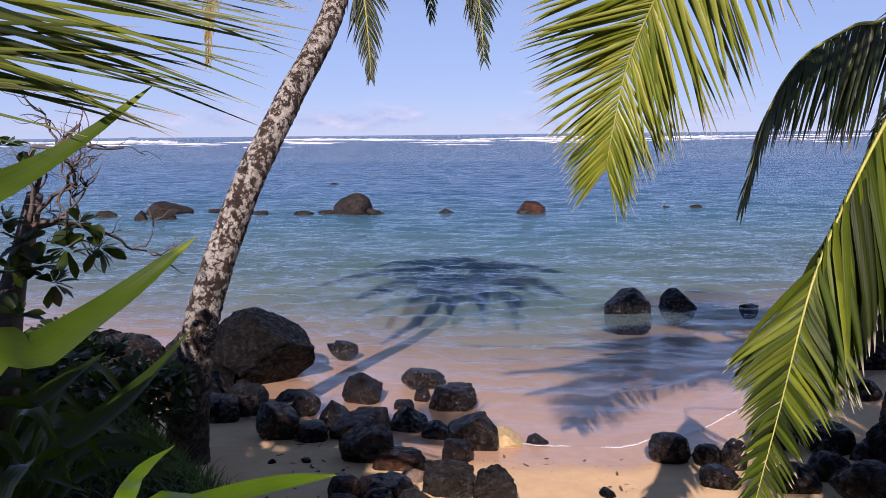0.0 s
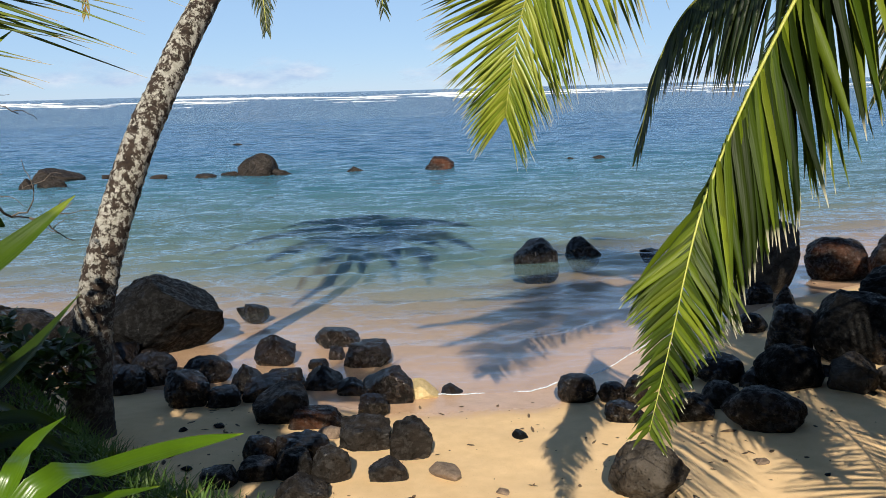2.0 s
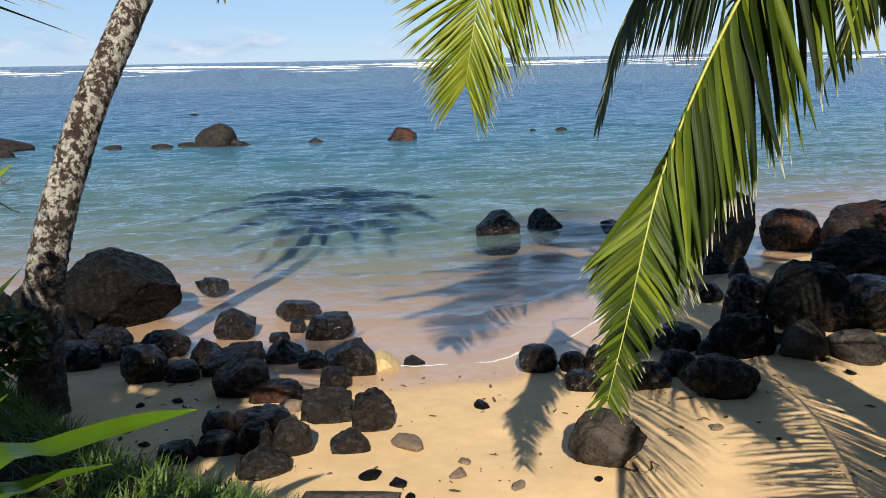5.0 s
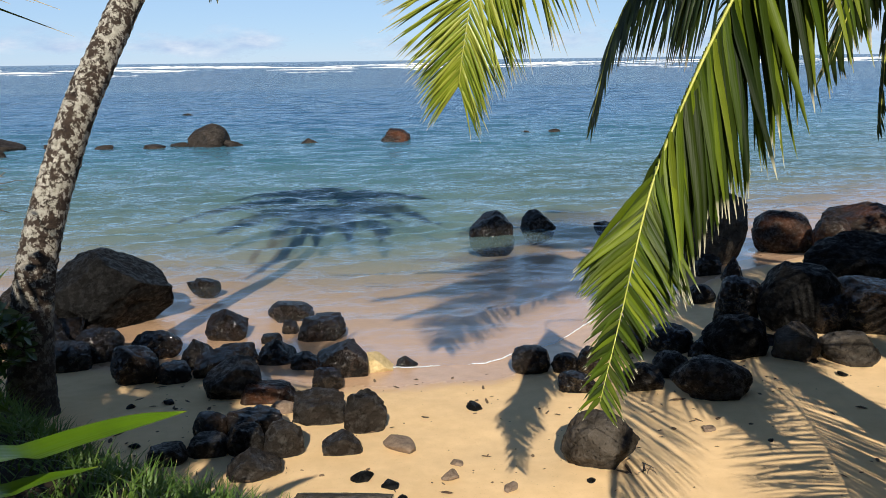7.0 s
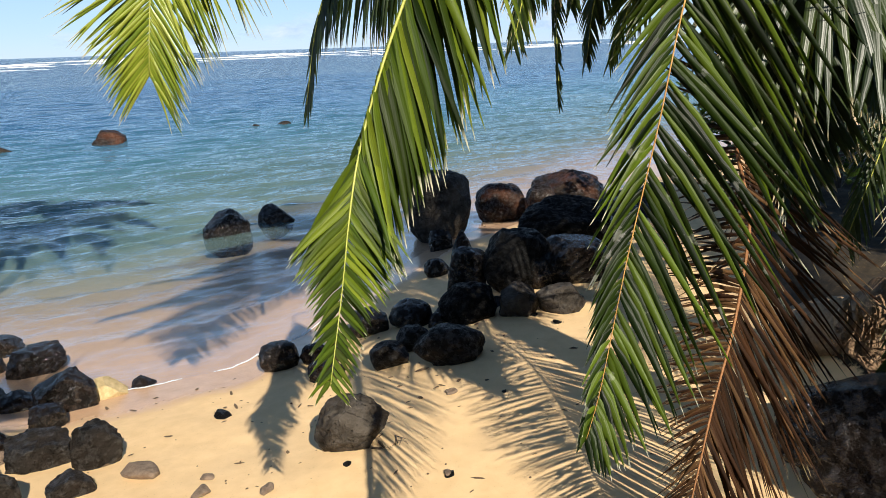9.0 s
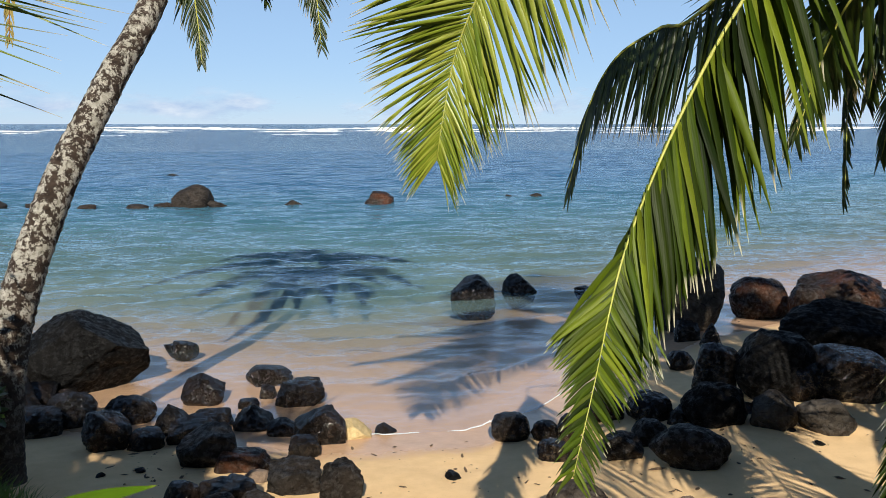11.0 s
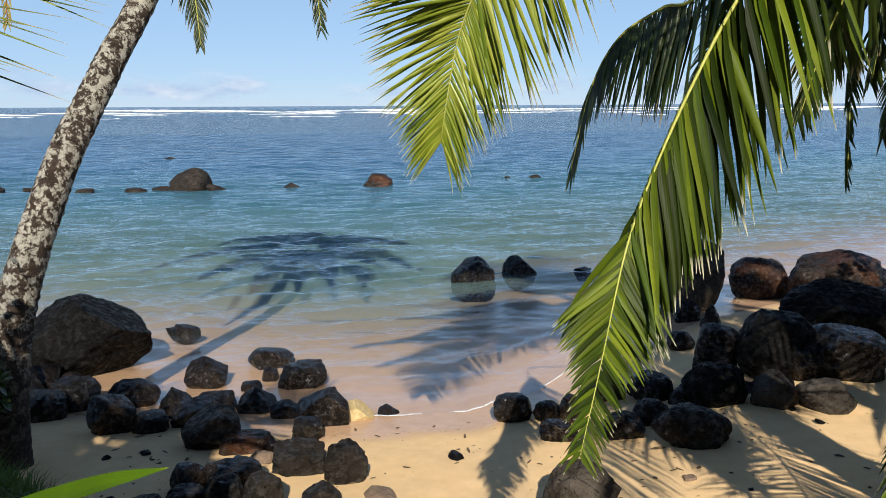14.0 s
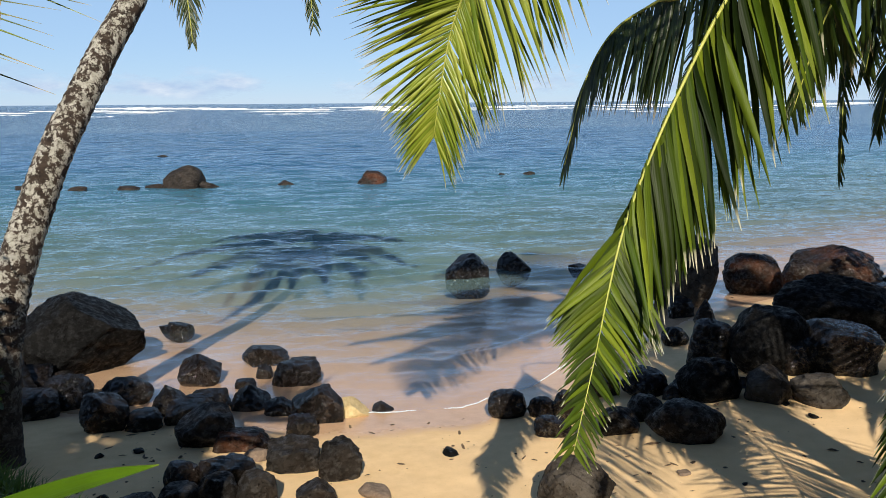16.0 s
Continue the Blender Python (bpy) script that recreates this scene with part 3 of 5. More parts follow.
rock(0.36, 6.43, -0.06, 0.19, 0.48, 411, ROCK_WET_SHADED, style='block', deep=0.6, turn=0.07, label="wet black basalt rock at the water's edge")
rock(0.42, 6.76, -0.09, 0.11, 0.30, 412, ROCK_WET_SHADED, style='slab', deep=0.6, turn=0.06, label="wet black basalt rock at the water's edge")
rock(0.04, 6.62, -0.07, 0.09, 0.17, 413, ROCK_WET_SHADED, style='slab', deep=0.7, turn=0.11, label="wet black basalt rock at the water's edge")
rock(-0.11, 6.34, -0.04, 0.07, 0.20, 414, ROCK_WET_SHADED, style='slab', deep=0.7, turn=0.14, label="wet black basalt rock at the water's edge")
rock(0.01, 5.75, 0.01, 0.25, 0.36, 415, ROCK_WET_SHADED, style='peak', deep=0.8, turn=0.13, label="wet black basalt rock at the water's edge")
rock(-0.34, 5.86, 0.01, 0.18, 0.33, 416, ROCK_WET_SHADED, style='block', deep=0.8, turn=0.19, label="wet black basalt rock at the water's edge")
rock(0.27, 5.56, 0.02, 0.19, 0.27, 417, ROCK_WET_SHADED, style='wedge_r', deep=0.7, turn=0.09, label="wet black basalt rock at the water's edge")
rock(0.59, 5.34, 0.04, 0.37, 0.42, 418, ROCK_WET_SHADED, style='wedge_r', deep=0.7, turn=0.04, label="wet black basalt rock at the water's edge")
rock(0.48, 5.00, 0.10, 0.28, 0.24, 419, ROCK_WET_SHADED, style='block', deep=0.8, turn=0.06, label="wet black basalt rock at the water's edge")
rock(0.84, 5.45, 0.01, 0.19, 0.35, 420, CORAL, style='wedge_l', deep=0.7, turn=-0.01, name='coral_lump', category='coral', label='yellowish bleached coral lump at the water\'s edge')
rock(1.13, 5.49, 0.00, 0.13, 0.19, 421, ROCK_WET_SHADED, style='peak', deep=0.8, turn=-0.06, label="wet black basalt rock at the water's edge")
rock(-0.20, 4.86, 0.16, 0.46, 0.43, 422, ROCK_MID, style='wedge_r', deep=0.8, turn=0.20, label='dark grey weathered basalt rock on the sand')
rock(0.07, 4.69, 0.17, 0.33, 0.43, 423, ROCK_RED, style='slab', deep=0.6, turn=0.15, label='brown-stained flat basalt rock on the sand')
rock(0.46, 4.25, 0.22, 0.45, 0.36, 424, ROCK_MID, style='block', deep=0.75, turn=0.08, label='dark grey weathered basalt rock on the sand')
rock(0.77, 4.06, 0.24, 0.53, 0.28, 425, ROCK_MID, style='block', deep=0.8, turn=0.01, label='squarish brown-grey basalt rock on the sand')
rock(0.63, 3.68, 0.30, 0.46, 0.24, 426, ROCK_MID, style='wedge_r', deep=0.7, turn=0.05, label='dark grey weathered basalt rock on the sand')
rock(0.19, 4.42, 0.21, 0.32, 0.19, 427, PALE_CORAL, style='round', deep=0.8, turn=0.14, label='pale brown worn stone between the rocks')
rock(0.08, 4.01, 0.28, 0.48, 0.34, 428, ROCK_WET_SHADED, style='block', deep=0.8, turn=0.17, label="wet black basalt rock at the water's edge")
rock(-0.18, 3.99, 0.30, 0.49, 0.23, 429, ROCK_WET_SHADED, style='round', deep=0.8, turn=0.24, label="wet black basalt rock at the water's edge")
rock(0.29, 3.69, 0.32, 0.56, 0.24, 430, ROCK_MID, style='block', deep=0.8, turn=0.13, label='dark grey weathered basalt rock on the sand')
rock(0.06, 3.75, 0.32, 0.52, 0.24, 431, ROCK_MID, style='round', deep=0.8, turn=0.19, label='dark grey weathered basalt rock on the sand')
rock(0.16, 3.42, 0.37, 0.53, 0.30, 432, ROCK_MID, style='wedge_l', deep=0.7, turn=0.18, label='dark grey weathered basalt rock on the sand')
rock(-0.15, 3.74, 0.34, 0.47, 0.26, 433, ROCK_MID, style='slab', deep=0.7, turn=0.24, label='dark grey weathered basalt rock on the sand')
rock(-0.35, 3.62, 0.37, 0.49, 0.23, 434, ROCK_MID, style='slab', deep=0.7, turn=0.30, label='dark grey weathered basalt rock on the sand')
rock(2.06, 3.27, 0.39, 0.70, 0.43, 435, ROCK_GREY, round_=1.0, deep=0.8, turn=-0.35, name='boulder', category='boulder', label='rounded grey basalt boulder alone on the sand')
rock(2.11, 5.06, 0.11, 0.35, 0.32, 436, ROCK_WET_SHADED, style='round', deep=0.8, turn=-0.25, label="wet black basalt rock at the water's edge")
rock(2.36, 4.94, 0.16, 0.32, 0.23, 437, ROCK_WET_SHADED, style='round', deep=0.8, turn=-0.30, label="wet black basalt rock at the water's edge")
rock(2.30, 4.45, 0.23, 0.38, 0.28, 438, ROCK_WET_SHADED, style='slab', deep=0.7, turn=-0.32, label="wet black basalt rock at the water's edge")
rock(2.50, 4.78, 0.21, 0.42, 0.18, 439, ROCK_WET_SHADED, style='block', deep=0.8, turn=-0.33, label="wet black basalt rock at the water's edge")
rock(2.72, 4.26, 0.32, 0.51, 0.29, 440, ROCK_MID, style='wedge_l', deep=0.8, turn=-0.39, label='dark grey weathered basalt rock on the sand')
rock(3.05, 3.95, 0.41, 0.67, 0.52, 441, ROCK_MID, style='round', deep=0.7, turn=-0.48, label='dark grey weathered basalt rock on the sand')
rock(3.00, 4.42, 0.33, 0.51, 0.29, 442, ROCK_MID, style='round', deep=0.8, turn=-0.43, label='dark grey weathered basalt rock on the sand')
rock(3.22, 4.95, 0.28, 0.49, 0.38, 443, ROCK_WET_SHADED, style='round', deep=0.8, turn=-0.43, label="wet black basalt rock at the water's edge", group='boulders at the end of the beach')
rock(2.92, 5.16, 0.20, 0.41, 0.34, 444, ROCK_WET_SHADED, style='block', deep=0.8, turn=-0.36, label="wet black basalt rock at the water's edge", group='boulders at the end of the beach')
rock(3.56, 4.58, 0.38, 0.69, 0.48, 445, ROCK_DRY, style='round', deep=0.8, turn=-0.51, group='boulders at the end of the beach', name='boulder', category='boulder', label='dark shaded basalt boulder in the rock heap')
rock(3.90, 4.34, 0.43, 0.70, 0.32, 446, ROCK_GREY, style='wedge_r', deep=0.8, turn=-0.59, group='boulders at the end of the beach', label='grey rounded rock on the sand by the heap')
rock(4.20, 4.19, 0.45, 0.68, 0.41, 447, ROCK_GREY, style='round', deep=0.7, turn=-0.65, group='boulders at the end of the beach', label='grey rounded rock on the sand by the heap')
rock(3.92, 5.22, 0.32, 0.79, 0.36, 448, ROCK_WET_SHADED, style='block', deep=0.8, turn=-0.51, label="wet black basalt rock at the water's edge", group='boulders at the end of the beach')
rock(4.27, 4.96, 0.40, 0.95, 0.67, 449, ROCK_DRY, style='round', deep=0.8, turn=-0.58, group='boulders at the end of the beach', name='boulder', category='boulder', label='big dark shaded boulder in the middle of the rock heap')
rock(4.81, 6.89, 0.15, 0.47, 0.24, 450, ROCK_WET_SHADED, style='peak', deep=0.9, turn=-0.51, label="wet black basalt rock at the water's edge", group='boulders at the end of the beach')
rock(4.83, 7.47, 0.06, 0.32, 0.31, 451, ROCK_WET_SHADED, style='block', deep=0.9, turn=-0.48, label="wet black basalt rock at the water's edge", group='boulders at the end of the beach')
rock(4.14, 6.25, 0.18, 0.38, 0.28, 452, ROCK_WET_SHADED, style='round', deep=0.8, turn=-0.47, label="wet black basalt rock at the water's edge", group='boulders at the end of the beach')
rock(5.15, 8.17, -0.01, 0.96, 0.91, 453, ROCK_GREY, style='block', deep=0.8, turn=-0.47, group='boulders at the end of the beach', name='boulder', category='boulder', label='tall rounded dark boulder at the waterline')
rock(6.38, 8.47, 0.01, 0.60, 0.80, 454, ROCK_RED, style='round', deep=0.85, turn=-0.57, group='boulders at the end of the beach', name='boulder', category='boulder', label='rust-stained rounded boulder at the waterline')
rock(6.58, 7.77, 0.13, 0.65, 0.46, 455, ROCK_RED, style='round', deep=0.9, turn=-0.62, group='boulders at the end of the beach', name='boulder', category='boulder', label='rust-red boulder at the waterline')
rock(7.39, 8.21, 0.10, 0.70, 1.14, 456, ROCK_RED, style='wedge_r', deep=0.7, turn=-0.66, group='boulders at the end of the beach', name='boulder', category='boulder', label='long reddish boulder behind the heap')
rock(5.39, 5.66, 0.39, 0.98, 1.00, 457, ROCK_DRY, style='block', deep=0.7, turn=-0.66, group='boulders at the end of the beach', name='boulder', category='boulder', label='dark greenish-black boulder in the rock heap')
rock(4.77, 4.74, 0.44, 0.86, 0.62, 458, ROCK_WET_SHADED, style='block', deep=0.8, turn=-0.67, group='boulders at the end of the beach', name='boulder', category='boulder', label='dark shaded basalt boulder in the rock heap')
rock(4.37, 4.87, 0.41, 0.79, 0.50, 459, ROCK_WET_SHADED, style='round', deep=0.8, turn=-0.61, label="wet black basalt rock at the water's edge", group='boulders at the end of the beach')
rock(-3.79, 7.59, -0.10, 0.40, 0.60, 41, name='boulder', category='boulder', label='dark boulder behind the leaning palm')
rock(0.64, 2.92, 0.45, 0.55, 0.53, 77, deep=0.6, material=ROCK_SLAB, label='grey-brown flat slab of rock at the edge of the grass')
rock(2.72, 10.15, 0.00, 0.36, 0.68, 101, ROCK_WET_SHADED, style='wedge_r', deep=0.8, label='black wet boulder standing in the shallow water', group='rocks in the shallows', afloat=True)
rock(3.56, 10.60, 0.00, 0.26, 0.58, 102, ROCK_WET_SHADED, style='wedge_l', deep=0.8, label='black wet boulder standing in the shallow water', group='rocks in the shallows', afloat=True)
rock(4.56, 10.39, 0.00, 0.09, 0.32, 103, material=ROCK_WET_SHADED, label='black wet boulder standing in the shallow water', group='rocks in the shallows', round_=0.3, afloat=True)
rock(-4.06, 23.45, 0.00, 0.70, 1.38, 104, material=ROCK_SEA, label='large rounded brown boulder out in the lagoon', group='rocks out in the lagoon', name='boulder', category='boulder', round_=0.75, afloat=True)
rock(-4.86, 23.40, 0.00, 0.13, 0.69, 105, material=ROCK_SEA, label='brown basalt rock breaking the lagoon surface', group='rocks out in the lagoon', afloat=True)
rock(-3.21, 23.10, 0.00, 0.21, 0.60, 106, material=ROCK_SEA, label='brown basalt rock breaking the lagoon surface', group='rocks out in the lagoon', afloat=True)
rock(-0.84, 23.44, 0.00, 0.16, 0.61, 107, material=ROCK_SEA, label='brown basalt rock breaking the lagoon surface', group='rocks out in the lagoon', afloat=True)
rock(1.97, 23.70, 0.00, 0.39, 1.06, 108, material=ROCK_RED, label='brown basalt rock breaking the lagoon surface', group='rocks out in the lagoon', round_=0.7, afloat=True)
rock(7.68, 24.67, 0.00, 0.14, 0.50, 109, material=ROCK_SEA, label='brown basalt rock breaking the lagoon surface', group='rocks out in the lagoon', afloat=True)
rock(-10.50, 23.56, 0.00, 0.41, 1.58, 110, material=ROCK_SEA, label='brown basalt rock breaking the lagoon surface', group='rocks out in the lagoon', afloat=True, faces=(((0.3, 0, 0.9), 0.45), ((-0.8, 0, 0.3), 0.7)))
rock(-9.93, 21.85, 0.00, 0.30, 0.81, 111, material=ROCK_SEA, label='brown basalt rock breaking the lagoon surface', group='rocks out in the lagoon', afloat=True)
rock(-10.62, 21.73, 0.00, 0.29, 0.44, 112, material=ROCK_SEA, label='brown basalt rock breaking the lagoon surface', group='rocks out in the lagoon', afloat=True)
rock(-12.26, 22.49, -0.00, 0.21, 0.82, 113, material=ROCK_SEA, label='brown basalt rock breaking the lagoon surface', group='rocks out in the lagoon', afloat=True)
rock(-8.92, 23.67, 0.00, 0.14, 0.49, 114, material=ROCK_SEA, label='brown basalt rock breaking the lagoon surface', group='rocks out in the lagoon', afloat=True)
rock(-7.24, 23.33, 0.00, 0.11, 0.58, 115, material=ROCK_SEA, label='brown basalt rock breaking the lagoon surface', group='rocks out in the lagoon', afloat=True)
rock(-5.65, 23.07, 0.00, 0.11, 0.80, 116, material=ROCK_SEA, label='brown basalt rock breaking the lagoon surface', group='rocks out in the lagoon', afloat=True)
rock(-7.90, 37.71, 0.00, 0.10, 0.63, 117, material=ROCK_SEA, label='brown basalt rock breaking the lagoon surface', group='rocks out in the lagoon', afloat=True)
rock(6.78, 25.11, 0.00, 0.07, 0.31, 118, material=ROCK_SEA, label='brown basalt rock breaking the lagoon surface', group='rocks out in the lagoon', afloat=True)
rock(-1.20, 8.25, 0.00, 0.06, 0.26, 119, material=ROCK_WET_SHADED, label="wet black basalt rock at the water's edge", afloat=True)
rock(-13.27, 20.74, 0.00, 0.18, 0.44, 120, material=ROCK_SEA, label='brown basalt rock breaking the lagoon surface', group='rocks out in the lagoon', afloat=True)
rock(-1.08, 8.22, 0.00, 0.10, 0.32, 121, ROCK_WET_SHADED, style='slab', label='low dark reef rock awash beside the boulder', group='rocks in the shallows', afloat=True, deep=0.7)
rock(-1.77, 6.55, 0.03, 0.18, 0.24, 123, material=ROCK_WET_SHADED, label="wet black basalt rock at the water's edge")


# ---------------------------------------------------------------- palms
def leaflet(base, way, length, width, hang, normal, twist, rnd, steps=6, roll=0.0):
    """Vertices, faces and the two leaf attributes of one folded, drooping leaflet."""
    verts, faces, along, across = [], [], [], []
    p, d = Vector(base), Vector(way).normalized()
    down = Vector((0, 0, -1))
    bent = rnd.uniform(-0.12, 0.12)
    for i in range(steps):
        q = i / (steps - 1)
        side = d.cross(normal)
        if side.length < 1e-3:
            side = Vector((1, 0, 0))
        side.normalize()
        nrm = side.cross(d).normalized()
        side = (side * math.cos(roll + twist * q) + nrm * math.sin(roll + twist * q)).normalized()
        nrm = side.cross(d).normalized()
        wq = width * (min(1.0, 0.4 + q * 3.0) * (1 - q ** 1.5) ** 0.85 + 0.045)
        verts += [p - side * wq * 0.46 - nrm * wq * 0.42, p.copy(), p + side * wq * 0.46 - nrm * wq * 0.42]
        along += [q] * 3
        across += [0.0, 0.5, 1.0]
        d = (d + down * hang * (0.25 + q) / steps + side * bent / steps).normalized()
        p = p + d * length / (steps - 1)
    for i in range(steps - 1):
        a = i * 3
        faces += [(a, a + 1, a + 4, a + 3), (a + 1, a + 2, a + 5, a + 4)]
    return verts, faces, along, across


def frond(tree, points, count, length, width, hang, face, leaf, rib, seed, split=False, start=0.18, open_angle=48, tip_angle=24, thick=0.016, label="", both=(1, 1), short_tip=0.45, ragged=0.1, spread_twist=0.5, turn=(0.5, 0.75), lift=0.16, sides=((1, 1), (1, 1)), limp=0.0, pull=None, blade=None, thin=0.0, fade=2.5, roll=0.0):
    """A feather frond along a curve: a tapering midrib and two rows of leaflets. face: which way its upper side looks. sides: length and angle of the two rows, as shares. limp: how far the leaflets fall from the midrib; pull: which way, for the foot and the middle; blade: the way that fallen blades face; thin: the share of leaflets missing from the foot part; roll: how far each blade is turned about its own length.
    length: of the longest leaflets; hang: how far they droop. face and hang may be pairs, for the foot and the tip, that change over between the two turns."""
    rnd = random.Random(seed)
    origin = tree.location
    widths = width if isinstance(width, tuple) else (width, width)
    n = 40
    line = [q - origin for q in spline(points, n)]
    radii = [thick * (1 - 0.86 * (i / (n - 1)) ** 0.8) for i in range(n)]
    v, f = tube(line, radii, 7)
    holder = part("frond", mesh("midrib", v, f, rib), tree, label)
    stack = ([], [], [], [])
    faces_ = [Vector(q).normalized() for q in (face if isinstance(face[0], tuple) else (face, face))]
    limps = limp if isinstance(limp, tuple) else (limp, limp)
    hangs = hang if isinstance(hang, tuple) else (hang, hang)
    for k in range(count):
        s = start + (1 - start) * (k + 0.5) / count
        for sign in (-1, 1):
            if rnd.random() > both[0 if sign < 0 else 1] or (s < turn[0] and rnd.random() < thin):
                continue
            u = min(0.9999, s + rnd.uniform(-0.3, 0.3) / count) * (n - 1)
            i = int(u)
            base = line[i].lerp(line[i + 1], u - i)
            t = (line[i + 1] - line[i]).normalized()
            over = float(step(turn[0], turn[1], s))
            side = t.cross(faces_[0].lerp(faces_[1], over)).normalized()
            droop = hangs[0] + (hangs[1] - hangs[0]) * over
            up = side.cross(t).normalized()
            m = (s - start) / (1 - start)
            angle = radians(open_angle + (tip_angle - open_angle) * m ** 1.5 + rnd.gauss(0, 3.5)) * sides[0 if sign < 0 else 1][1]
            way = side * sign * math.sin(angle) + t * math.cos(angle) + up * (lift + rnd.gauss(0, 0.07))
            fall = Vector(pull[0]).lerp(Vector(pull[1]), min(1.0, m / 0.6)).normalized() if pull else Vector((0, 0, -1))
            slack = limps[0] + (limps[1] - limps[0]) * over
            way = way.normalized() * (1 - slack) + (fall + Vector((rnd.gauss(0, 0.07), rnd.gauss(0, 0.07), 0))) * slack
            grow = (0.55 + 0.45 * math.sin(math.pi * min(1, 0.25 + m * 0.9))) * (1 - (1 - short_tip) * m ** fade)
            size = length * sides[0 if sign < 0 else 1][0] * grow * (1 + rnd.uniform(-ragged, ragged))
            got = leaflet(base, way, size, (widths[0] + (widths[1] - widths[0]) * over) * (0.75 + 0.25 * grow) * rnd.uniform(0.85, 1.1), droop * rnd.uniform(0.75, 1.25), up.lerp(Vector(blade) + Vector((rnd.gauss(0, 0.35), 0, rnd.gauss(0, 0.2))), min(1.0, slack * 1.4)).normalized() if blade else up, sign * rnd.uniform(0.1, 1.0) * spread_twist, rnd, roll=sign * roll * rnd.uniform(0.6, 1.3))
            if split:
                part("leaflet", mesh("leaflet", got[0], got[1], leaf, attributes={"along": got[2], "across": got[3]}), holder)
            else:
                o = len(stack[0])
                stack[0].extend(got[0]), stack[1].extend([tuple(a + o for a in q) for q in got[1]])
                stack[2].extend(got[2]), stack[3].extend(got[3])
    if not split:
        part("foliage", mesh("foliage", stack[0], stack[1], leaf, attributes={"along": stack[2], "across": stack[3]}), holder, kind="stuff")
    return holder


def trunk_mesh(points, low, high, lichen, n=150, sides=26, flare=0.35):
    """A palm trunk with ring scars and a flared foot."""
    line = spline(points, n)
    radii, pale, run = [], [], 0.0
    for i in range(n):
        q = i / (n - 1)
        run += (line[i] - line[i - 1]).length if i else 0
        ring = abs(math.sin(run * 42 + 0.6 * math.sin(run * 9)))
        radii.append((low + (high - low) * q) * (1 + flare * math.exp(-q * 14)) * (1 - 0.075 * ring))
    v, f = tube(line, radii, sides, lambda i, k: 1 + 0.06 * noise.noise(Vector((k * 0.55, i * 0.13, low * 50))) + 0.035 * noise.noise(Vector((k * 1.7, i * 0.5, 3))))
    for i in range(n):
        pale += [float(np.interp(i / (n - 1), (0, 0.12, 0.22, 0.4, 1), (0.05, 0.25, 0.7, 1.0, 1.0))) * lichen] * sides
    return mesh("trunk", v, f, BARK, attributes={"lichen": pale})


def droop_points(crown, heading, reach, rise, drop):
    """A frond's curve: out of the crown, up and over."""
    c, h = Vector(crown), Vector((math.sin(radians(heading)), math.cos(radians(heading)), 0))
    return [c, c + h * reach * 0.3 + Vector((0, 0, rise)), c + h * reach * 0.7 + Vector((0, 0, rise * 0.75 - drop * 0.25)), c + h * reach + Vector((0, 0, rise * 0.4 - drop))]


def build_shore_palm():
    """The leaning palm at the edge of the beach."""
    crown = (-0.6, 6.35, 4.75)
    tree = thing("palm_tree", "leaning coconut palm with a lichen-spotted trunk by the boulder", "palm tree", "coconut palms", at=(-1.46, 4.5, 0.3))
    path = [(-1.46, 4.48, 0.25), (-1.37, 4.55, 1.04), (-1.265, 4.70, 1.58), (-1.06, 4.95, 2.26), (-0.81, 5.25, 2.88), (-0.53, 5.80, 3.72), crown]
    part("trunk", trunk_mesh([Vector(p) - tree.location for p in path], 0.138, 0.089, 1.0), tree, "grey trunk with white lichen and ring scars")
    rnd = random.Random(11)
    for k in range(13):
        heading = k * 360 / 13 + rnd.uniform(-9, 9)
        frond(tree, droop_points(crown, heading, rnd.uniform(1.9, 2.4), rnd.uniform(0.3, 0.75), rnd.uniform(0.2, 0.9)), 74, 0.55, 0.046, 1.0, (0, 0, 1), LEAF_FAR_SHADED, RACHIS, 100 + k)
    c = Vector(crown)
    frond(tree, [c, (-0.47, 5.92, 4.23), (-0.34, 5.93, 3.87), (-0.30, 5.95, 3.46), (-0.28, 5.94, 3.10)], 46, 0.42, 0.028, 1.4, (0.1, -1, 0.3), LEAF_FAR_SHADED, RACHIS, 131, open_angle=34)
    frond(tree, [c, (0.11, 5.77, 4.34), (0.52, 5.68, 4.01), (0.64, 5.71, 3.67), (0.68, 5.72, 3.22)], 46, 0.44, 0.028, 1.1, (0.1, -1, 0.3), LEAF_FAR_SHADED, RACHIS, 132, open_angle=38)
    frond(tree, [c, (-0.16, 6.40, 4.58), (0.10, 6.84, 4.25), (0.15, 7.04, 3.75)], 40, 0.42, 0.028, 1.0, (0.1, -1, 0.3), LEAF_FAR_SHADED, RACHIS, 133, open_angle=38)
    frond(tree, [c, (-0.80, 5.01, 4.15), (-1.07, 4.77, 3.88), (-1.15, 4.71, 3.54), (-1.21, 4.74, 3.12)], 34, 0.30, 0.022, 2.2, (0.1, -1, 0.3), LEAF_DRY, RACHIS_BROWN, 134, open_angle=22, label="dry yellow hanging frond")
    for k in range(6):
        a = k * 1.05
        p = c - tree.location + Vector((math.cos(a) * 0.2, math.sin(a) * 0.2, -0.16 - 0.05 * (k % 2)))
        part("coconut", rock_mesh("coconut", 0.17, 0.17, 0.22, 300 + k, NUT, 0.95, 3), tree).location = p


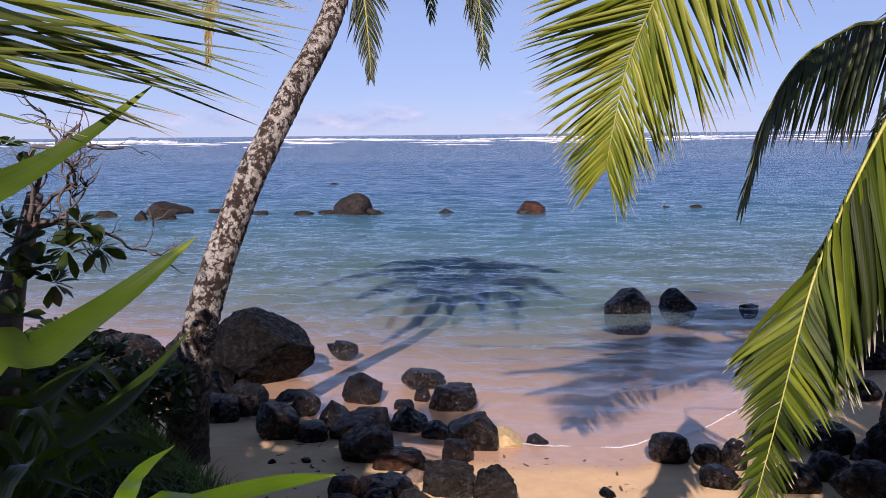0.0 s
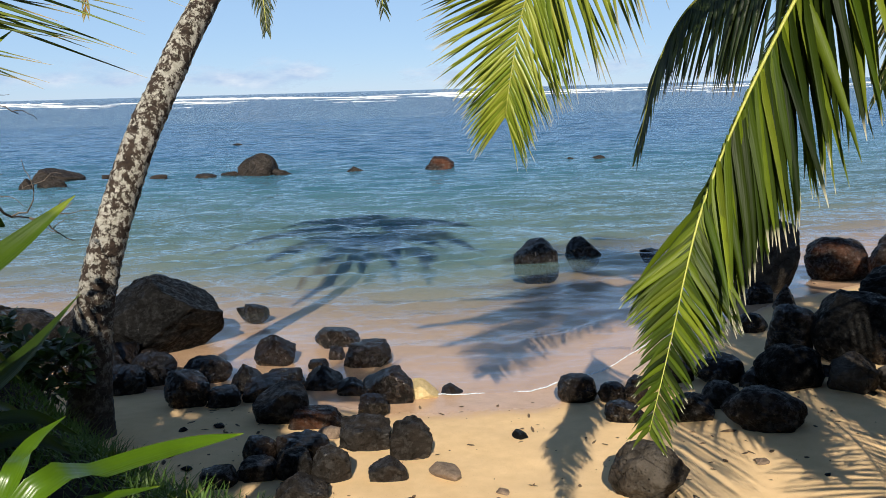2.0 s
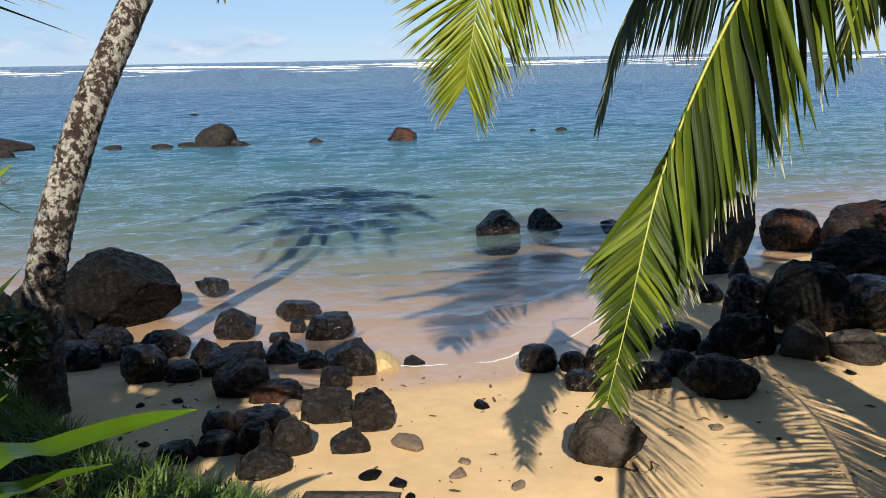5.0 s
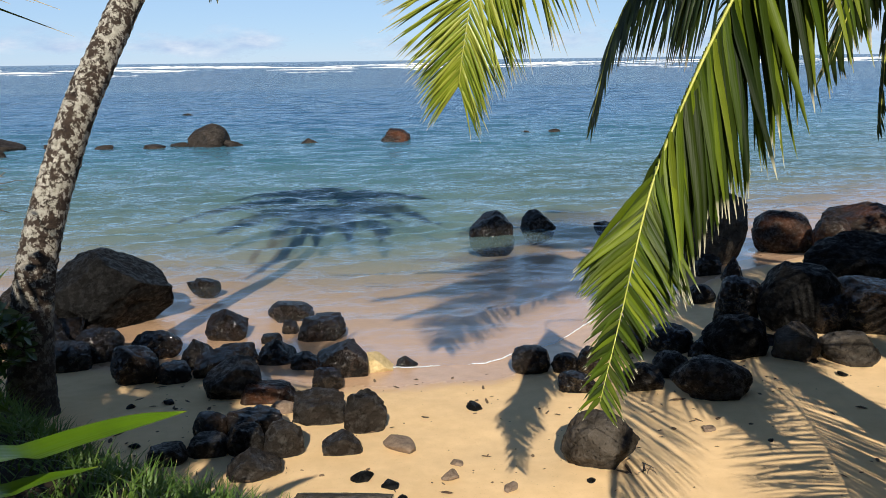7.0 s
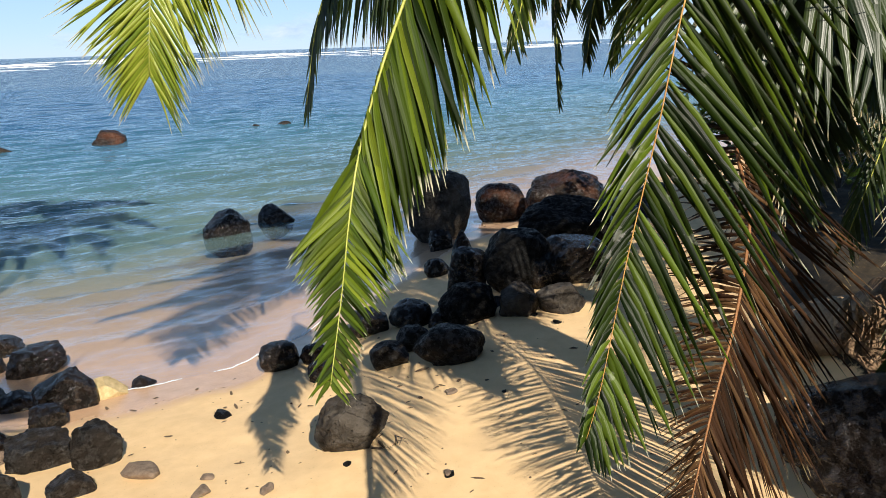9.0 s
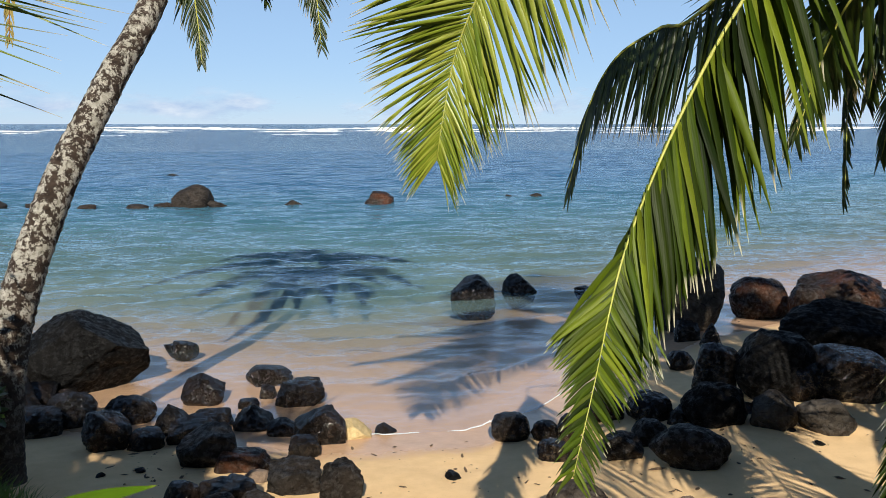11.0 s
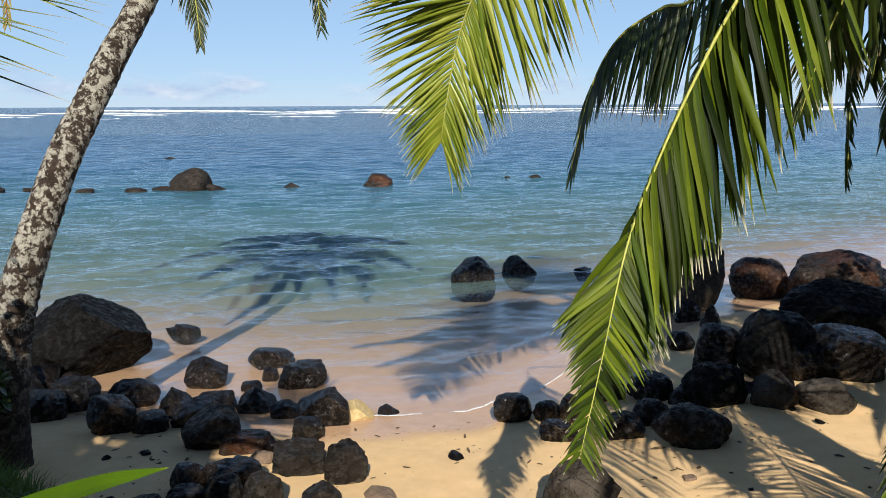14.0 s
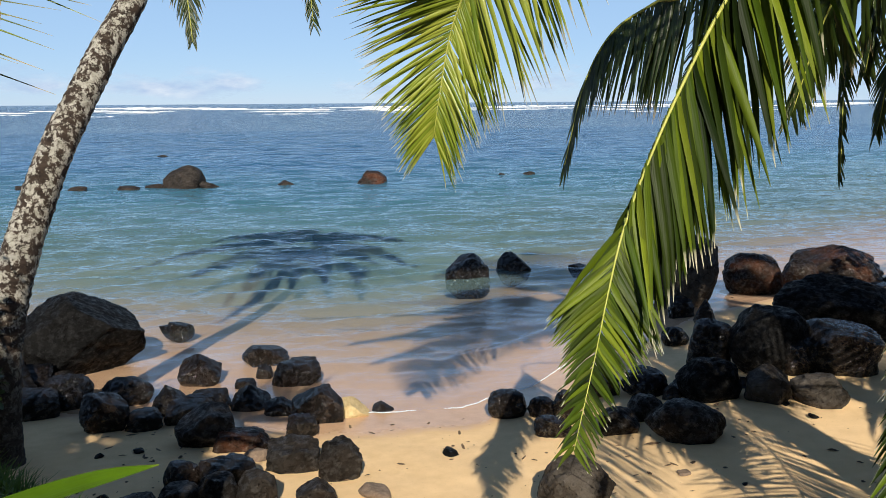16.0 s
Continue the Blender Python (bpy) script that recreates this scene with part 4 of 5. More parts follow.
def build_bank_palm():
    """The palm whose fronds hang over the beach close by."""
    crown = (3.35, 0.45, 4.2)
    tree = thing("palm_tree", "coconut palm on the bank with fronds hanging over the beach", "palm tree", "coconut palms", at=(3.80, 1.02, 0.95))
    c = Vector(crown)
    part("trunk", trunk_mesh([Vector(p) - tree.location for p in ((3.80, 1.02, 0.6), (3.66, 1.0, 1.3), (3.53, 0.92, 2.2), (3.45, 0.75, 3.0), crown)], 0.19, 0.12, 0.4), tree, "brown trunk with ring scars")
    # the lit frond with its pale midrib, tip down; sunlight brightens its leaf colour
    frond(tree, [c, (2.9, 1.05, 4.5), (2.15, 1.72, 4.3), (1.68, 2.12, 3.86), (1.45, 2.35, 3.39), (1.33, 2.50, 3.08), (1.26, 2.58, 2.88), (1.22, 2.62, 2.65), (1.20, 2.66, 2.48)], 150, 0.60, (0.034, 0.019), 0.22, (-0.25, -1, 0.25), LEAF_SUNLIT, RACHIS, 201, True, 0.22, 62, 30, 0.009, "sunlit green frond hanging tip down", short_tip=0.66, sides=((1.02, 0.95), (1.0, 1.05)), roll=0.25)
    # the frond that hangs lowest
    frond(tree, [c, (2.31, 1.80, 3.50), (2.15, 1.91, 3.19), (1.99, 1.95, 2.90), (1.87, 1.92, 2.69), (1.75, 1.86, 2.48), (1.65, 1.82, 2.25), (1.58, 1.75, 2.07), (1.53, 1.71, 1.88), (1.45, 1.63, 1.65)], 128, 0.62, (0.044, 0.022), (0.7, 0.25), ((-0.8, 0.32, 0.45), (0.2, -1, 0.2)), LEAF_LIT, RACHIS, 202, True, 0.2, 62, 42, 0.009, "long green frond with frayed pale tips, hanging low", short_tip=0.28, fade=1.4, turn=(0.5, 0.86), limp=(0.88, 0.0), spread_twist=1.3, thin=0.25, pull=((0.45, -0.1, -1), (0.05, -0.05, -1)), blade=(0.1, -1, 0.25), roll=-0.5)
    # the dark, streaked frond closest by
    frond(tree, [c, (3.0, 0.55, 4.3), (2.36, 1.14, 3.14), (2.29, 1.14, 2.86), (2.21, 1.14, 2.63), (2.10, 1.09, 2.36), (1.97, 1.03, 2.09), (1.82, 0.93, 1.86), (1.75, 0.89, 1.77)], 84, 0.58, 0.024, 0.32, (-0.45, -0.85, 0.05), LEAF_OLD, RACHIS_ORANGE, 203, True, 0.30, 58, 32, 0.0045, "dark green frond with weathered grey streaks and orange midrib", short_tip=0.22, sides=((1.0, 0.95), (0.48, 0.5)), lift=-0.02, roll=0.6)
    # the dead one
    frond(tree, [c, (4.3, 1.0, 2.9), (3.39, 1.84, 2.42), (3.24, 1.72, 1.82), (3.10, 1.64, 1.47), (2.92, 1.56, 1.19), (2.73, 1.46, 0.92), (2.52, 1.34, 0.78)], 190, 0.80, 0.019, 0.20, (0.2, -1, 0.1), LEAF_DEAD, RACHIS_BROWN, 204, True, 0.25, 80, 48, 0.014, "dead red-brown frond hanging to the sand", short_tip=0.55, sides=((1.15, 0.72), (0.85, 1.1)), roll=0.4)
    # ones farther out, mostly in the leaf colour darkened for shade
    frond(tree, [c, (3.4, 2.4, 4.5), (2.72, 3.33, 3.27), (2.51, 3.57, 3.12), (2.34, 3.72, 2.98), (2.23, 3.83, 2.71), (2.13, 3.84, 2.25)], 84, 0.62, 0.032, 1.2, (-0.9, -0.05, 0.5), LEAF_FAR_SHADED, RACHIS, 205, open_angle=72, tip_angle=26, label="dark arching frond", limp=(0.7, 0.5))
    frond(tree, [c, (3.9, 2.3, 4.4), (3.16, 3.73, 3.49), (3.04, 3.93, 3.06), (2.92, 4.08, 2.56)], 70, 0.42, 0.024, 0.4, (0.2, -1, 0.2), LEAF_FAR_SHADED, RACHIS, 206)
    frond(tree, [c, (4.3, 2.4, 4.3), (3.50, 3.41, 3.32), (3.55, 3.44, 2.84), (3.57, 3.40, 2.18)], 60, 0.34, 0.028, 1.0, (0.2, -1, 0.2), LEAF_FAR_SHADED, RACHIS, 207, open_angle=30, tip_angle=14)
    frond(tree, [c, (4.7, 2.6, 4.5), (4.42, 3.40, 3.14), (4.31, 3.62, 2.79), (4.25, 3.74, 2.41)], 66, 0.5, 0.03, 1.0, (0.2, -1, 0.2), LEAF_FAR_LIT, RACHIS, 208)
    frond(tree, [c, (5.0, 1.6, 4.5), (4.47, 1.50, 2.52), (4.20, 1.45, 1.86), (3.85, 1.43, 1.15)], 84, 0.8, 0.034, 0.7, (-0.4, -1, 0.2), LEAF_FAR_SHADED, RACHIS, 209)
    frond(tree, [c, (4.9, 2.0, 4.2), (4.94, 2.09, 2.86), (4.81, 2.11, 2.19), (4.55, 2.13, 1.48)], 84, 0.8, 0.036, 0.6, (-0.2, -1, 0.2), LEAF_FAR_SHADED, RACHIS, 211)
    frond(tree, [c, (4.5, 1.2, 4.2), (3.57, 1.64, 2.90), (3.53, 1.65, 2.54), (3.43, 1.63, 2.04)], 84, 0.7, 0.034, 0.6, (0.2, -1, 0.2), LEAF_FAR_SHADED, RACHIS, 212)
    frond(tree, [c, (3.6, 0.9, 4.4), (2.78, 1.17, 2.99), (2.83, 1.06, 2.68), (2.84, 0.91, 2.29)], 100, 0.66, 0.056, 0.8, (-0.5, -1, 0.2), LEAF_FAR_SHADED, RACHIS, 210)
    frond(tree, [c, (3.8, 2.2, 4.4), (3.28, 2.94, 3.35), (3.19, 3.13, 3.01), (3.14, 3.25, 2.55)], 84, 0.6, 0.034, 0.9, (0.2, -1, 0.2), LEAF_FAR_SHADED, RACHIS, 213)
    frond(tree, [c, (4.4, 2.0, 4.6), (3.59, 3.05, 3.46), (3.55, 3.22, 3.10), (3.57, 3.30, 2.75)], 84, 0.5, 0.034, 0.9, (0.2, -1, 0.2), LEAF_FAR_SHADED, RACHIS, 214)
    frond(tree, [c, (4.7, 2.2, 4.5), (4.15, 3.40, 3.31), (4.03, 3.63, 2.85), (4.02, 3.71, 2.43)], 70, 0.5, 0.03, 1.0, (0.2, -1, 0.2), LEAF_FAR_SHADED, RACHIS, 215)
    frond(tree, [c, (3.1, 0.9, 4.2), (2.95, 1.26, 3.02), (2.91, 1.30, 2.55), (2.84, 1.25, 2.11)], 100, 0.60, 0.05, 0.5, (-0.3, -0.9, 0.1), LEAF_FAR_SHADED, RACHIS, 219, start=0.3)
    rnd = random.Random(12)
    for k, heading in enumerate((20, 38, 62, 88, 112)):
        frond(tree, droop_points(crown, heading + rnd.uniform(-6, 6), rnd.uniform(2.6, 3.1), rnd.uniform(0.5, 1.1), rnd.uniform(0.2, 1.0)), 60, 0.65, 0.036, 1.0, (0, 0, 1), LEAF_FAR_SHADED, RACHIS, 220 + k)
    for k, heading in enumerate((-78, -56, -36, -18, 0)):
        frond(tree, droop_points(crown, heading, rnd.uniform(2.6, 3.2), rnd.uniform(0.9, 1.2), rnd.uniform(0.0, 0.25)), 60, 0.65, 0.04, 1.0, (0, 0, 1), LEAF_FAR_SHADED, RACHIS, 280 + k)


def build_tall_palm():
    """A taller palm at the viewer's back, whose crown lays its shadow on the shallows."""
    crown = (3.35, 0.35, 6.2)
    tree = thing("palm_tree", "tall coconut palm on the bank with a wide shading crown", "palm tree", "coconut palms", at=(5.1, -1.3, 1.0))
    c = Vector(crown)
    part("trunk", trunk_mesh([Vector(p) - tree.location for p in ((5.1, -1.3, 0.8), (4.7, -1.0, 2.4), (4.0, -0.3, 4.4), crown)], 0.17, 0.11, 0.6), tree, "grey trunk with ring scars")
    frond(tree, [c, (2.4, -0.05, 6.45), (1.25, 0.0, 6.0), (0.28, 0.97, 5.0)], 110, 0.55, 0.058, 0.6, (0, -0.3, 1), LEAF_FAR_SHADED, RACHIS, 301)
    frond(tree, [c, (2.5, 0.2, 6.7), (1.5, 0.45, 6.4), (0.82, 1.60, 5.5)], 110, 0.45, 0.055, 0.6, (0, -0.3, 1), LEAF_FAR_SHADED, RACHIS, 302)
    rnd = random.Random(15)
    # extra dense fronds out of view, added to darken the rocks in the shallows
    for k, heading in enumerate((-56, -46, -36, -26)):
        frond(tree, droop_points(crown, heading, 2.2 + 0.2 * (k % 2), 1.0, 0.1), 110, 0.6, 0.075, 0.8, (0, 0, 1), LEAF_FAR_SHADED, RACHIS, 340 + k)
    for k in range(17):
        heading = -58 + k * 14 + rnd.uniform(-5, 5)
        frond(tree, droop_points(crown, heading, rnd.uniform(2.0, 2.9), rnd.uniform(0.5, 1.3), rnd.uniform(0.0, 0.7)), 84, 0.65, 0.06, 0.9, (0, 0, 1), LEAF_FAR_SHADED, RACHIS, 310 + k)


def build_stump():
    """The fibrous foot of an old palm, leaning out of the bank, with its frayed leaf bases."""
    rnd = random.Random(14)
    foot = Vector((4.55, 1.55, 0.85))
    stump = thing("palm_stump", "brown fibrous palm stump with frayed old leaf bases on the bank", "stump", at=foot)
    line = [Vector(p) for p in ((0.1, -0.1, -0.3), (0.0, 0.0, 0.0), (-0.12, 0.14, 0.22), (-0.26, 0.32, 0.34))]
    v, f = tube(spline(line, 26), [0.27 - 0.003 * i + 0.02 * math.sin(i * 2.1) for i in range(26)], 22, lambda i, k: 1 + 0.16 * noise.noise(Vector((k * 0.7, i * 0.5, 5))))
    part("core", mesh("core", v, f, FIBRE), stump)
    for k in range(60):
        u, a = rnd.random(), rnd.uniform(0, 6.3)
        at = line[1].lerp(line[3], u) + Vector((math.cos(a) * 0.22, -abs(math.sin(a)) * 0.22, 0.10 * math.sin(a * 2)))
        boot = part("leaf_base", rock_mesh("leaf_base", rnd.uniform(0.05, 0.11), 0.035, rnd.uniform(0.12, 0.26), 330 + k, FIBRE, 0.15, 2), stump)
        boot.location, boot.rotation_euler = at, (rnd.gauss(-0.3, 0.5), rnd.gauss(0.3, 0.6), a)
    store = ([], [])
    for k in range(420):
        u, a = rnd.random(), rnd.uniform(0, 6.3)
        p = line[1].lerp(line[3], u) + Vector((math.cos(a) * 0.24, -abs(math.sin(a)) * 0.24, 0.12 * math.sin(a * 2)))
        d = Vector((rnd.gauss(0, 0.6), rnd.gauss(-0.3, 0.5), rnd.gauss(-0.3, 0.6))).normalized()
        v, f = tube([p, p + d * 0.05, p + d * rnd.uniform(0.08, 0.16) + Vector((0, 0, -0.02))], [0.005, 0.004, 0.0015], 4)
        o = len(store[0])
        store[0].extend(v), store[1].extend([tuple(q + o for q in w) for w in f])
    part("fibre_tangle", mesh("fibre_tangle", store[0], store[1], FIBRE), stump, "tangled brown fibres", "stuff")


def build_young_palm():
    """A young palm beside the path, of which one frond reaches into view."""
    crown = (-1.10, 1.20, 2.64)
    foot = (crown[0] - 0.15, crown[1] - 0.2, 0.95)
    tree = thing("palm_tree", "young coconut palm on the bank beside strap-leaved lilies", "palm tree", "coconut palms", at=foot)
    part("trunk", trunk_mesh([Vector(p) - tree.location for p in (foot, (foot[0] + 0.03, foot[1] + 0.05, 1.6), crown)], 0.14, 0.09, 0.5, 60), tree)
    c = Vector(crown)
    frond(tree, [c, (-0.79, 1.39, 2.86), (-0.49, 1.49, 3.00), (-0.21, 1.64, 3.13), (0.15, 1.75, 3.27)], 100, 0.86, 0.018, 0.06, (0.1, -1, 0.35), LEAF_FAR_LIT, RACHIS, 240, start=0.15, open_angle=46, tip_angle=36, short_tip=0.7)
    rnd = random.Random(13)
    for k, heading in enumerate((170, 205, 240, 275, 310)):
        frond(tree, droop_points(crown, heading + rnd.uniform(-6, 6), 1.9, rnd.uniform(0.4, 0.8), rnd.uniform(0.2, 0.8)), 46, 0.55, 0.034, 1.0, (0, 0, 1), LEAF_FAR_SHADED, RACHIS, 250 + k)


build_shore_palm()
build_bank_palm()
build_tall_palm()
build_stump()
build_young_palm()

# ---------------------------------------------------------------- plants
def strap(plant, points, width, seed, label="", material=STRAP_SHADED):
    """A long strap leaf: a folded ribbon that tapers to a point."""
    rnd = random.Random(seed)
    n = 18
    line = [p - plant.location for p in spline(points, n)]
    verts, faces, along, across = [], [], [], []
    for i, p in enumerate(line):
        q = i / (n - 1)
        t = (line[min(i + 1, n - 1)] - line[max(0, i - 1)]).normalized()
        side = t.cross(Vector((0.25 * math.sin(seed), -0.7, 0.75))).normalized()
        up = side.cross(t)
        w = width * (0.55 + 0.45 * math.sin(math.pi * min(1, 0.15 + q * 0.75))) * (1 - q ** 4) + 0.002
        wave = 0.10 * math.sin(q * 9 + seed)
        for u in (-1, -0.5, 0, 0.5, 1):
            verts.append(p + side * w * 0.5 * u + up * w * (0.20 * abs(u) + wave * u))
            along.append(q), across.append(u * 0.5 + 0.5)
    for i in range(n - 1):
        for k in range(4):
            a = i * 5 + k
            faces.append((a, a + 1, a + 6, a + 5))
    part("leaf", mesh("leaf", verts, faces, material, attributes={"along": along, "across": across}), plant, label)


def build_lilies():
    foot = Vector((-0.55, 1.25, 0.95))
    plant = thing("lily_plant", "strap-leaved beach lily with long arching green leaves", "plant", at=foot)
    f = Vector(foot)
    strap(plant, [f, (-0.31, 1.02, 2.41), (-0.25, 1.14, 2.49), (-0.19, 1.26, 2.55), (-0.11, 1.36, 2.63), (-0.02, 1.47, 2.74)], 0.075, 1, "green leaf", STRAP_HALF_LIT)
    strap(plant, [f, (-0.28, 1.11, 2.09), (-0.19, 1.24, 2.17), (-0.11, 1.44, 2.25), (0.01, 1.58, 2.37)], 0.105, 2, "broad green leaf", STRAP_HALF_LIT)
    strap(plant, [f, (-0.00, 1.15, 1.79), (0.10, 1.33, 1.78), (0.23, 1.49, 1.75), (0.35, 1.58, 1.73)], 0.060, 3, "green leaf, coloured brighter as if sunlit", STRAP_SUNLIT)
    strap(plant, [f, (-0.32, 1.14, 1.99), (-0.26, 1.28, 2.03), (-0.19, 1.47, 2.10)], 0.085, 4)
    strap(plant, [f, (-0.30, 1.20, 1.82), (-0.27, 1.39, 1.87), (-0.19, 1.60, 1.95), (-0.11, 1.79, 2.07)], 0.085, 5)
    strap(plant, [f, (-0.09, 1.23, 1.74), (-0.07, 1.36, 1.83), (-0.03, 1.46, 1.86)], 0.05, 6, "green leaf, coloured brighter as if sunlit", STRAP_SUNLIT)
    strap(plant, [f, (-0.01, 1.16, 1.70), (0.07, 1.28, 1.73), (0.18, 1.43, 1.68)], 0.04, 7, "green leaf, coloured brighter as if sunlit", STRAP_SUNLIT)
    rnd = random.Random(5)
    for k in range(16):
        a = radians(rnd.uniform(-150, 70))
        r, h = rnd.uniform(0.35, 0.75), rnd.uniform(0.1, 0.55)
        way = Vector((math.sin(a), math.cos(a), 0))
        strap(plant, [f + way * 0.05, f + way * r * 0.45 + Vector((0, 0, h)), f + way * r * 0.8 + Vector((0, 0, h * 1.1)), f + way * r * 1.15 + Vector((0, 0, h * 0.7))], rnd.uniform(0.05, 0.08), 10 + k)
    plant = thing("lily_plant", "shaded clump of dark strap-leaved lilies on the bank", "plant", at=(-0.95, 2.1, 0.95))
    f = Vector((-0.95, 2.1, 0.95))
    for k in range(54):
        a = radians(rnd.uniform(-110, 120))
        r, h = rnd.uniform(0.3, 0.65), rnd.uniform(0.2, 0.65)
        way = Vector((math.sin(a), math.cos(a), 0))
        o = Vector((rnd.uniform(-0.8, -0.1), rnd.uniform(-0.5, 0.5), 0))
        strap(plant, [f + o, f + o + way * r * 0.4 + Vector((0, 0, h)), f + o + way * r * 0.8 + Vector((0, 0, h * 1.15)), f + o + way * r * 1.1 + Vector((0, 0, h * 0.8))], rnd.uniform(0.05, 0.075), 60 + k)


def leaf_cluster(rnd, centre, size, count, store):
    """A whorl of broad spoon-shaped leaves."""
    verts, faces, along, across = store
    for _ in range(count):
        d = Vector((rnd.gauss(0, 1), rnd.gauss(0, 1), rnd.gauss(0.35, 0.7))).normalized()
        side = d.cross(Vector((rnd.gauss(0, 0.3), rnd.gauss(0, 0.3), 1))).normalized()
        up = side.cross(d)
        length = size * rnd.uniform(0.7, 1.2)
        o = len(verts)
        for i, wq in enumerate((0.12, 0.3, 0.52, 0.56, 0.12)):
            q = i / 4
            p = centre + d * length * (0.15 + 0.85 * q) - Vector((0, 0, 0.12 * length * q * q))
            for u in (-1, 0, 1):
                verts.append(p + side * u * wq * length * 0.42 + up * abs(u) * wq * length * 0.1)
                along.append(q * 0.9), across.append(u * 0.5 + 0.5)
        for i in range(4):
            a = o + i * 3
            faces += [(a, a + 1, a + 4, a + 3), (a + 1, a + 2, a + 5, a + 4)]


def twigs(rnd, start, way, length, radius, depth, out):
    """Crooked bare branches, forking."""
    n = 7
    p, d, line = Vector(start), Vector(way).normalized(), []
    for i in range(n):
        line.append(p.copy())
        d = (d + Vector((rnd.gauss(0, 0.34), rnd.gauss(0, 0.2), rnd.gauss(0.02, 0.34)))).normalized()
        p = p + d * length / (n - 1)
    v, f = tube(line, [radius * (1 - 0.55 * i / (n - 1)) for i in range(n)], 5)
    o = len(out[0])
    out[0].extend(v), out[1].extend([tuple(a + o for a in q) for q in f])
    if depth:
        for k in range(rnd.choice((2, 3, 3))):
            i = rnd.randrange(2, n)
            twigs(rnd, line[i], d + Vector((rnd.gauss(0, 0.7), rnd.gauss(0, 0.3), rnd.gauss(0.15, 0.6))), length * rnd.uniform(0.55, 0.8), radius * 0.55, depth - 1, out)


def build_shore_shrub():
    foot = Vector((-1.43, 2.69, 1.70))
    plant = thing("beach_shrub", "half-bare beach shrub with crooked grey twigs and thick leaves", "shrub", at=foot)
    rnd = random.Random(21)
    stem = spline([Vector((0, 0, -0.35)), Vector((-1.39, 2.77, 1.89)) - foot, Vector((-1.35, 2.84, 2.13)) - foot, Vector((-1.34, 2.95, 2.37)) - foot], 14)
    v, f = tube(stem, [0.07 - 0.035 * i / 13 for i in range(14)], 8)
    part("stem", mesh("stem", v, f, TWIG), plant)
    out = ([], [])
    for target, size, fat in (((-1.00, 3.10, 2.42), 0.38, 0.016), ((-1.28, 3.05, 2.73), 0.34, 0.014), ((-1.42, 2.96, 2.70), 0.34, 0.014), ((-1.13, 3.03, 2.63), 0.34, 0.014), ((-1.14, 2.90, 2.51), 0.3, 0.013)):
        way = Vector(target) - foot - stem[11]
        twigs(rnd, stem[10 + rnd.randrange(3)], way, way.length * 0.92, fat, 3, out)
    part("twiggery", mesh("twiggery", out[0], out[1], TWIG), plant, "bare crooked grey twigs", "stuff")
    store = ([], [], [], [])
    for c, n in (((-1.01, 2.73, 2.26), 16), ((-0.94, 2.75, 2.15), 16), ((-1.05, 2.69, 2.16), 18), ((-1.19, 2.71, 2.08), 16), ((-1.24, 2.69, 2.18), 16), ((-1.14, 2.72, 2.00), 14), ((-1.27, 2.64, 2.07), 16), ((-1.29, 2.67, 2.28), 14), ((-1.39, 2.85, 2.41), 10), ((-1.33, 2.90, 2.48), 9), ((-1.40, 2.85, 2.59), 9), ((-1.25, 2.62, 1.88), 10)):
        leaf_cluster(rnd, Vector(c) - foot, 0.105, n, store)
    part("foliage", mesh("foliage", store[0], store[1], SHRUB_LEAF, attributes={"along": store[2], "across": store[3]}), plant, kind="stuff")


def build_bank_shrubs():
    rnd = random.Random(22)
    for x, y, tall, wide in ((7.6, 4.2, 2.4, 1.3), (6.3, 2.7, 2.6, 1.2), (9.0, 5.8, 2.2, 1.5), (7.2, 1.2, 3.0, 1.4)):
        z = land(x, y)
        plant = thing("beach_shrub", "dense green shrub behind the palms", "shrub", "shrubs along the bank", at=(x, y, z))
        stem = spline([(0, 0, -0.15), (0.05, 0.03, tall * 0.4), (0.0, 0.1, tall * 0.8)], 8)
        v, f = tube(stem, [0.06 - 0.03 * i / 7 for i in range(8)], 7)
        part("stem", mesh("stem", v, f, TWIG), plant)
        out = ([], [])
        for k in range(6):
            twigs(rnd, stem[2 + k % 5], (rnd.gauss(0, 1), rnd.gauss(0, 1), 0.7), wide * 0.6, 0.02, 2, out)
        part("twiggery", mesh("twiggery", out[0], out[1], TWIG), plant, kind="stuff")
        store = ([], [], [], [])
        for k in range(190):
            d = Vector((rnd.gauss(0, 1), rnd.gauss(0, 1), rnd.gauss(0, 1))).normalized() * rnd.uniform(0.45, 1) ** 0.6
            leaf_cluster(rnd, Vector((d.x * wide, d.y * wide, tall * (0.52 + 0.5 * d.z) + 0.15 * noise.noise(d * 3))), 0.13, 9, store)
        part("foliage", mesh("foliage", store[0], store[1], SHRUB_LEAF, attributes={"along": store[2], "across": store[3]}), plant, kind="stuff")


